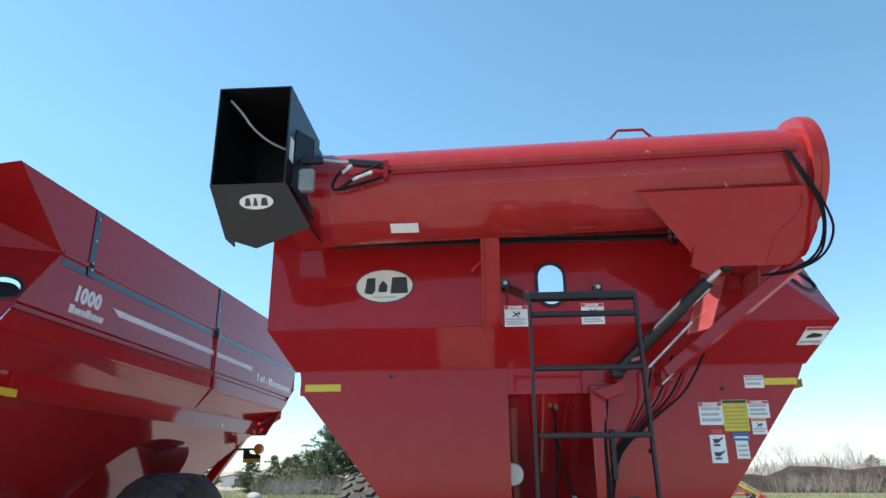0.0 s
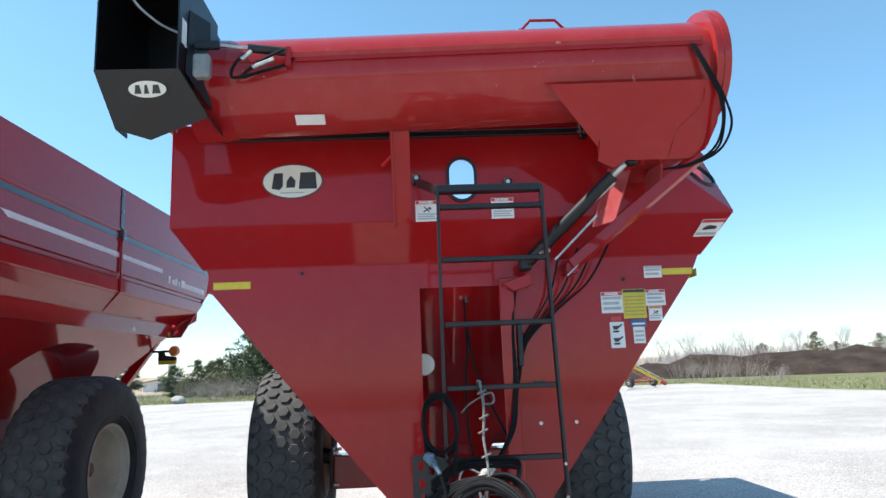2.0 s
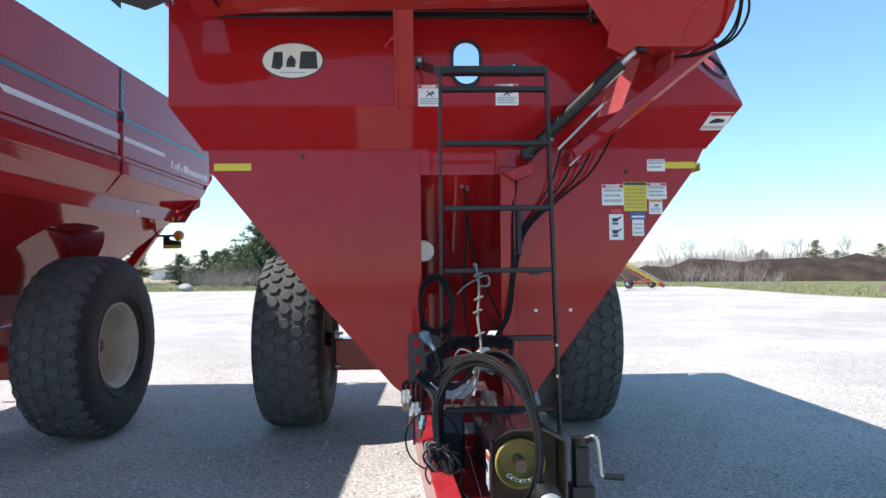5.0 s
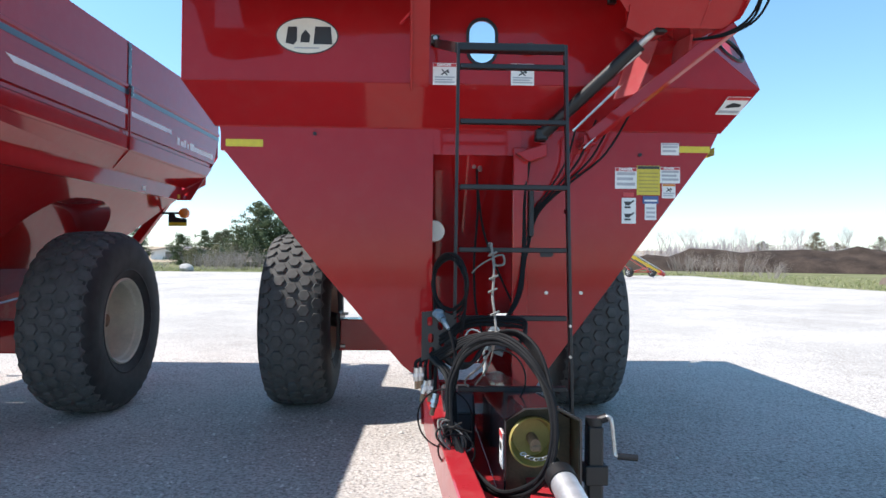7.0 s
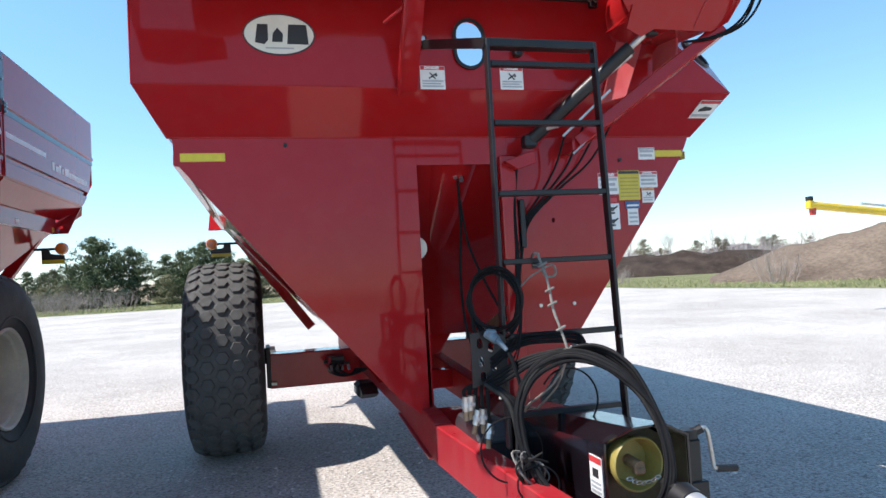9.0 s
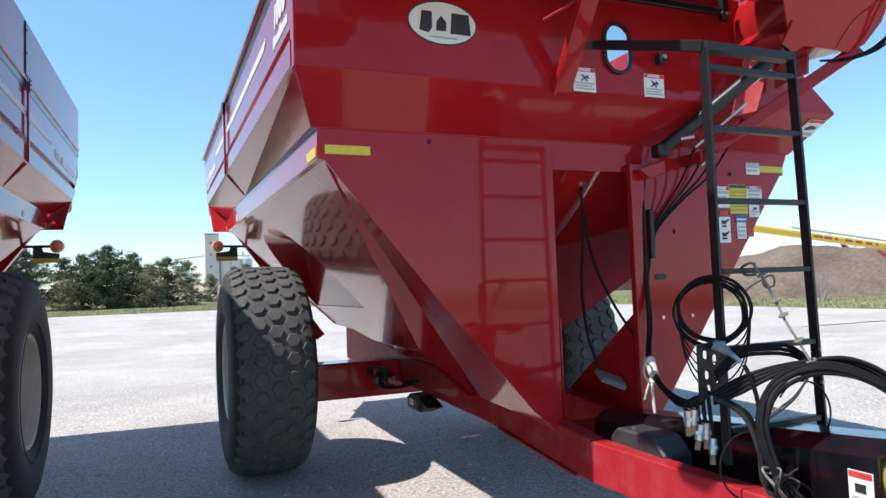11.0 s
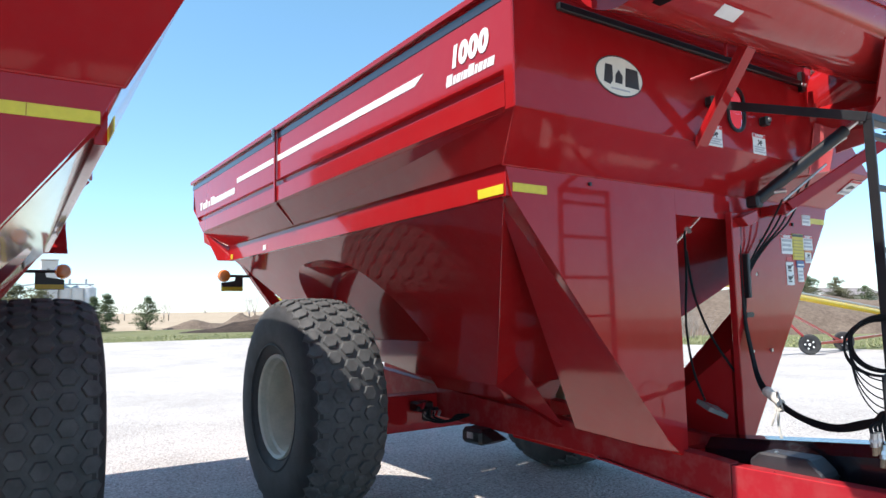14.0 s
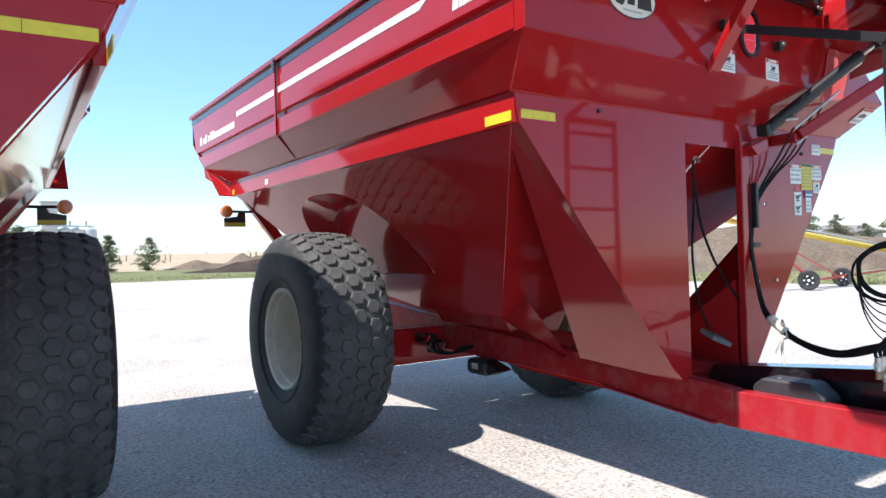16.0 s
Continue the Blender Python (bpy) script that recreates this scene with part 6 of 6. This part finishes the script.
conifer(4.3, 66, 3.0, 1.6, 80, PINE, "small spruce standing alone", 0.5)
conifer(5.9, 70, 3.3, 2.6, 81, PINE, "small pine standing beside the elevator's silhouette", 0.45)
conifer(10.1, 74, 3.2, 3.0, 82, PINE, "small pine standing alone on the verge", 0.4, 0.8)
for i, (x, y, w, h) in enumerate(((-16.0, 51, 2.6, 1.5), (-14.6, 50.5, 2.8, 1.8), (-13.2, 51, 2.8, 1.9), (-12, 51.5, 3.0, 1.9), (-10.5, 52, 3.0, 1.7), (-15.4, 52, 2.6, 1.7), (-13.9, 52, 2.6, 1.8), (-20, 53, 2.2, 0.9), (19.5, 50, 3.0, 1.8), (22, 47, 3.2, 2.2), (20.6, 48, 3.0, 2.0), (24, 30, 2.6, 2.4), (26.5, 24, 2.6, 2.0), (21, 41, 2.0, 1.3), (24, 78, 4, 1.2))):
    shrub(x, y, w, h, 90 + i)
for i, (x, y, h) in enumerate(((33, 112, 5.6), (38.5, 108, 6.4), (43.5, 109, 6.6), (48, 118, 7.6), (52.5, 107, 6.4), (57.5, 105, 6.8), (63, 112, 7.6), (69, 108, 7.0), (74, 104, 7.2), (80, 97, 7.4), (88, 95, 6.8), (36, 118, 6.2), (41, 112, 6.8), (46, 116, 7.4), (50, 110, 7.2), (55, 114, 7.8), (60, 106, 7.4), (66, 104, 7.2), (71, 98, 7.6), (77, 100, 7.0), (84, 92, 7.0), (29, 150, 5.0), (24, 170, 5.4), (92, 84, 6.4))):
    bare_tree(x, y, h, 130 + i)
for i, (x, y, h, w) in enumerate(((58.5, 99, 5.0, 4.0), (69.5, 101, 4.4, 4.4), (72.2, 99, 4.8, 3.2), (74.5, 100, 4.4, 2.8), (80.5, 98, 4.5, 4.0), (83.5, 99, 4.8, 4.6), (88, 96, 4.0, 3.4), (53, 104, 3.6, 5.0), (64, 103, 3.4, 5.0),
                                  (85.5, 50, 5.4, 5.0), (89.5, 51, 6.0, 5.5), (93.0, 49, 5.8, 4.6), (96.5, 47, 4.4, 5.0), (104, 47, 5.4, 6.0), (110, 47, 4.2, 6.0), (79, 62, 4.8, 5.0), (116, 42, 4.6, 6.0))):
    conifer(x, y, h * 0.9, w, 160 + i, FARCEDAR if y > 90 else (CEDAR if i % 2 else PINE), "rounded cedar on the far side of the bank", 0.36, 0.7)
bare_tree(34, 190, 6.0, 180)
bare_tree(38, 196, 5.5, 181)

# leafless thicket behind the dirt bank
t = bmesh.new()
rn = random.Random(61)
for i in range(5500):
    f = rn.random()
    x, y = 32 + 67 * f + rn.uniform(-2, 2), 108 - 20 * f * f + rn.uniform(-5, 5)
    top = (3.3 + 1.5 * noise.noise(Vector((x * 0.16, 3.1, 0))) + 0.7 * noise.noise(Vector((x * 0.6, 7.7, 0)))) * rn.uniform(0.45, 1.1) * min(1, 0.25 + f * 5)
    a = rn.uniform(0, 6.28)
    d = Vector((math.cos(a), math.sin(a), 0)) * rn.uniform(0.03, 0.07)
    p = Vector((x, y, rn.uniform(0, top * 0.6)))
    t.faces.new([t.verts.new(p - d), t.verts.new(p + d), t.verts.new(Vector((x + rn.gauss(0, 0.5), y + rn.gauss(0, 0.5), top)))])
solid("thicket", t, HAZED_TWIG, "grey leafless thicket behind the dirt bank", "thicket", kind="stuff")

# far hedge line on the horizon
t = bmesh.new()
rn = random.Random(77)
for i in range(420):
    a = rn.uniform(radians(-35), radians(80))
    d = rn.uniform(700, 950)
    needle_clump(t, Vector((d * math.sin(a), d * math.cos(a), rn.uniform(0, 3.5))), rn.uniform(2.5, 5.5), rn, 8)
solid("far_hedge", t, TWIG, "thin grey hedge line on the horizon", "hedge", kind="stuff")

# rock beside the brush
t = bmesh.new()
bmesh.ops.create_icosphere(t, subdivisions=2, radius=0.5)
for v in t.verts:
    v.co *= 1 + 0.25 * noise.noise(v.co * 2.3)
    v.co.z *= 0.62
solid("field_rock", t, ROCK, "pale boulder at the lot's edge", "rock", m=Matrix.Translation((-15.6, 46.2, 0.2)), smooth=True)

# ---------------------------------------------------------------- far buildings
el = empty("grain_elevator", Matrix.Translation((52, 640, 0)) @ Matrix.Diagonal((1, 1, 0.86, 1)), "pale concrete grain elevator on the horizon", "building")
part("headhouse", box(B(), -13, -1, -6, 6, 0, 52, 0.4), CONCRETE, el, "tall concrete headhouse")
part("headhouse_roof", box(B(), -13.6, -0.4, -6.6, 6.6, 52.2, 53.2, 0.2), CONCRETE, el)
for k, z in enumerate((18, 30, 42)):
    part("window", box(B(), -9, -7, -6.3, -6.05, z, z + 2.4), ROOFDARK, el)
for k in range(3):
    part("silo", lathe(B(), [(0, 5.2), (26.5, 5.2), (28.5, 2.0), (29, 0.5)], "z", (4.5 + 9.2 * k, 0, 0), 20), BINSTEEL if k > 1 else CONCRETE, el, "", True)
part("gallery", box(B(), -2, 26, -1.6, 1.6, 29.2, 30.6, 0.2), BINSTEEL, el)
for x in (8, 20):
    part("leg_tower", box(B(), x - 0.8, x + 0.8, -0.8, 0.8, 30.6, 35, 0.1), BINSTEEL, el)
for x, d in ((-26, 0), (-36, 3)):
    part("leg_tower", box(B(), x - 0.5, x + 0.5, d - 0.5, d + 0.5, 0, 27, 0.05), BINSTEEL, el)
part("conveyor", bar(B(), (-38, 1, 26.5), (-8, 0, 31), 1.2, 1.4), BINSTEEL, el)


def shed(x, y, w, d, h, ridge, wall=WALLWHITE, label="low white farm building far off", turn=0.0):
    th = empty("farm_building", Matrix.Translation((x, y, -0.02)) @ Matrix.Rotation(radians(turn), 4, "Z"), label, "building", "farm buildings")
    part("wall", prism(B(), [(-w / 2, 0), (w / 2, 0), (w / 2, h), (0, ridge), (-w / 2, h)], "y", -d / 2, d / 2), wall, th)
    for s in (-1, 1):
        part("roof", poly(B(), [(0, -d / 2 - 0.3, ridge + 0.05), (s * (w / 2 + 0.4), -d / 2 - 0.3, h - 0.05), (s * (w / 2 + 0.4), d / 2 + 0.3, h - 0.05), (0, d / 2 + 0.3, ridge + 0.05)], 0.12), ROOFDARK if wall is WALLWHITE else WALLWHITE, th)
    part("door", box(B(), -1.2, 1.2, -d / 2 - 0.06, -d / 2 - 0.01, 0, min(2.2, h * 0.9)), ROOFDARK, th)


shed(-30.5, 90, 6, 6, 1.1, 1.6, label="low grey-white building behind the trees")
shed(88, 215, 3.4, 3.0, 1.9, 2.6, turn=25)
shed(105, 54, 6, 9, 2.8, 3.9, turn=70, label="white shed behind the mound")
shed(79, 104, 8, 5, 2.3, 3.0, turn=8, label="low white shed behind the dirt bank")

# ---------------------------------------------------------------- parked conveyors


def small_wheel(parent, c, r, w, axis_turn):
    """A black implement tyre on a dark rim with a bright hub."""
    m = Matrix.Translation(c) @ Matrix.Rotation(axis_turn, 4, "Z")
    t = lathe(B(), [(-w * 0.42, r * 0.55), (-w / 2, r * 0.66), (-w / 2, r * 0.88), (-w * 0.36, r * 0.98), (w * 0.36, r * 0.98), (w / 2, r * 0.88), (w / 2, r * 0.66), (w * 0.42, r * 0.55)], "x", (0, 0, 0), 32)
    t.transform(m)
    ty = part("tyre", t, RUBBER, parent, "small black tyre", True)
    for sg in (-1, 1):
        t = lathe(B(), [(sg * w * 0.43, r * 0.56), (sg * w * 0.46, r * 0.54), (sg * w * 0.44, r * 0.30), (sg * w * 0.5, r * 0.26), (sg * w * 0.5, 0.001)], "x", (0, 0, 0), 24, caps=False)
        t.transform(m)
        rim = part("rim", t, BLACK, ty, "dark rim", True)
        for k in range(5):
            a = 2 * math.pi * k / 5
            p = Vector((sg * w * 0.46, r * 0.40 * math.cos(a), r * 0.40 * math.sin(a)))
            t = rod(B(), p, p + Vector((sg * 0.02, 0, 0)), r * 0.085, 8)
            t.transform(m)
            part("rim_slot", t, WHITE, ty, "pale gap in the rim")
        t = rod(B(), (sg * w * 0.45, 0, 0), (sg * (w * 0.5 + 0.03), 0, 0), r * 0.13, 10)
        t.transform(m)
        part("hub", t, WHITE, ty, "pale hub cap")


def conveyor(tip, foot, axle_a, axle_b, label, cap=True, writing=True):
    """A yellow grain conveyor tube on a red wheeled undercarriage."""
    tip, foot = Vector(tip), Vector(foot)
    base = Vector(((axle_a[0] + axle_b[0]) / 2, (axle_a[1] + axle_b[1]) / 2, 0))
    th = empty("grain_conveyor", Matrix.Translation(base), label, "conveyor", "conveyors")
    d = (foot - tip).normalized()
    side = d.cross(Vector((0, 0, 1))).normalized()
    up = side.cross(d)

    def P(name, t, mat, lab="", smooth=False, par=None):
        t.transform(Matrix.Translation(-base))
        return part(name, t, mat, par or th, lab, smooth)
    tube = P("tube", rod(B(), tip, foot, 0.102 if cap else 0.08, 24), YELLOW, "yellow conveyor tube", True)
    P("drive_line", rod(B(), tip + up * 0.165 + d * 1.5, foot + up * 0.165, 0.03, 10), GALV, "pale drive line along the top", True)
    n = 6
    for i in range(n):
        p = tip.lerp(foot, (i + 0.8) / n)
        P("strap", rod(B(), p - d * 0.03, p + d * 0.03, 0.112, 16), YELLOW, "", True)
        P("stay", bar(B(), p + up * 0.10, p + up * 0.17, 0.04, 0.04, d), GALV)
    if cap:
        b = bevel_all(box(B(), -0.075, 0.075, -0.09, 0.09, -0.09, 0.11), 0.02)
        b.transform(Matrix.Translation(tip))
        P("head", b, YELLOW, "yellow head box")
        b = rod(B(), tip + Vector((0.07, 0, -0.08)), tip + Vector((0.075, 0, -0.25)), 0.09, 16, 0.072)
        P("spout", b, ORANGERED, "red discharge spout", True)
        P("motor", box(B(), tip.x - 0.07, tip.x + 0.05, tip.y - 0.08, tip.y + 0.08, tip.z + 0.112, tip.z + 0.22, 0.015), BLACK, "small dark motor")
    if writing:
        for i, w in enumerate((0.34, 0.30, 0.12, 0.28, 0.26, 0.26, 0.10, 0.26, 0.14)):
            p = tip + d * (2.2 + 0.4 * i) - side * 0 + (-side if (-side).y < 0 else side) * 0.103
            P("writing_bar", bar(B(), p, p + d * w, 0.006, 0.075, up), ORANGERED)
    a, b_ = Vector(axle_a), Vector(axle_b)
    P("axle_beam", bar(B(), a, b_, 0.08, 0.08), ORANGERED)
    turn = math.atan2((b_ - a).y, (b_ - a).x) if not cap else math.atan2(12.0, 22.0)
    P("foot_hopper", rod(B(), foot - d * 0.35, foot + d * 0.05, 0.16, 16, 0.13), ORANGERED, "red intake end", True)
    for c in (a, b_):
        small_wheel(th, c - base, a.z, 0.22, turn)
    mid_hi = tip.lerp(foot, 0.22) - up * 0.16
    mid_lo = tip.lerp(foot, 0.80) - up * 0.16
    for c in (a, b_):
        P("leg", bar(B(), c + (b_ - a).normalized() * (0.2 if c is a else -0.2), mid_hi, 0.06, 0.06, (0, 1, 0)), ORANGERED, "red leg")
        P("leg", bar(B(), c + (b_ - a).normalized() * (0.2 if c is a else -0.2), mid_lo, 0.06, 0.06, (0, 1, 0)), ORANGERED, "red leg")
    return th


conveyor((12.1, 14.7, 2.70), (33.9, 13.95, 0.30), (18.75, 13.83, 0.34), (21.45, 14.06, 0.34), "long yellow grain conveyor on a red undercarriage at the lot's edge")
conveyor((8.7, 37.8, 2.97), (14.6, 41.2, 0.20), (12.6, 41.5, 0.30), (14.4, 42.6, 0.30), "yellow grain conveyor standing far across the lot", False, False)

# red implement behind the carts
im = empty("red_implement", Matrix.Translation((-22.5, 50.0, -0.01)), "folded red tillage implement parked on the verge", "implement")
t = B()
bar(t, (-1.5, 0, 0.7), (2.0, 0, 0.7), 0.14, 0.14)
bar(t, (-1.0, 0.5, 0.7), (1.6, 0.2, 2.3), 0.12, 0.12)
part("frame", t, ORANGERED, im)
for k in range(5):
    part("tine", hose(B(), [(-1.2 + 0.7 * k, 0, 0.7), (-1.1 + 0.7 * k, 0.1, 0.35), (-1.2 + 0.7 * k, 0.0, 0.0)], 0.03, 4, 6), BLACK, im)
for k in range(4):
    part("wing_bar", bar(B(), (-0.6 + 0.5 * k, 0.3, 1.0 + 0.35 * k), (0.9 + 0.5 * k, 0.1, 1.25 + 0.33 * k), 0.07, 0.07), ORANGERED if k % 2 else BLACK, im)
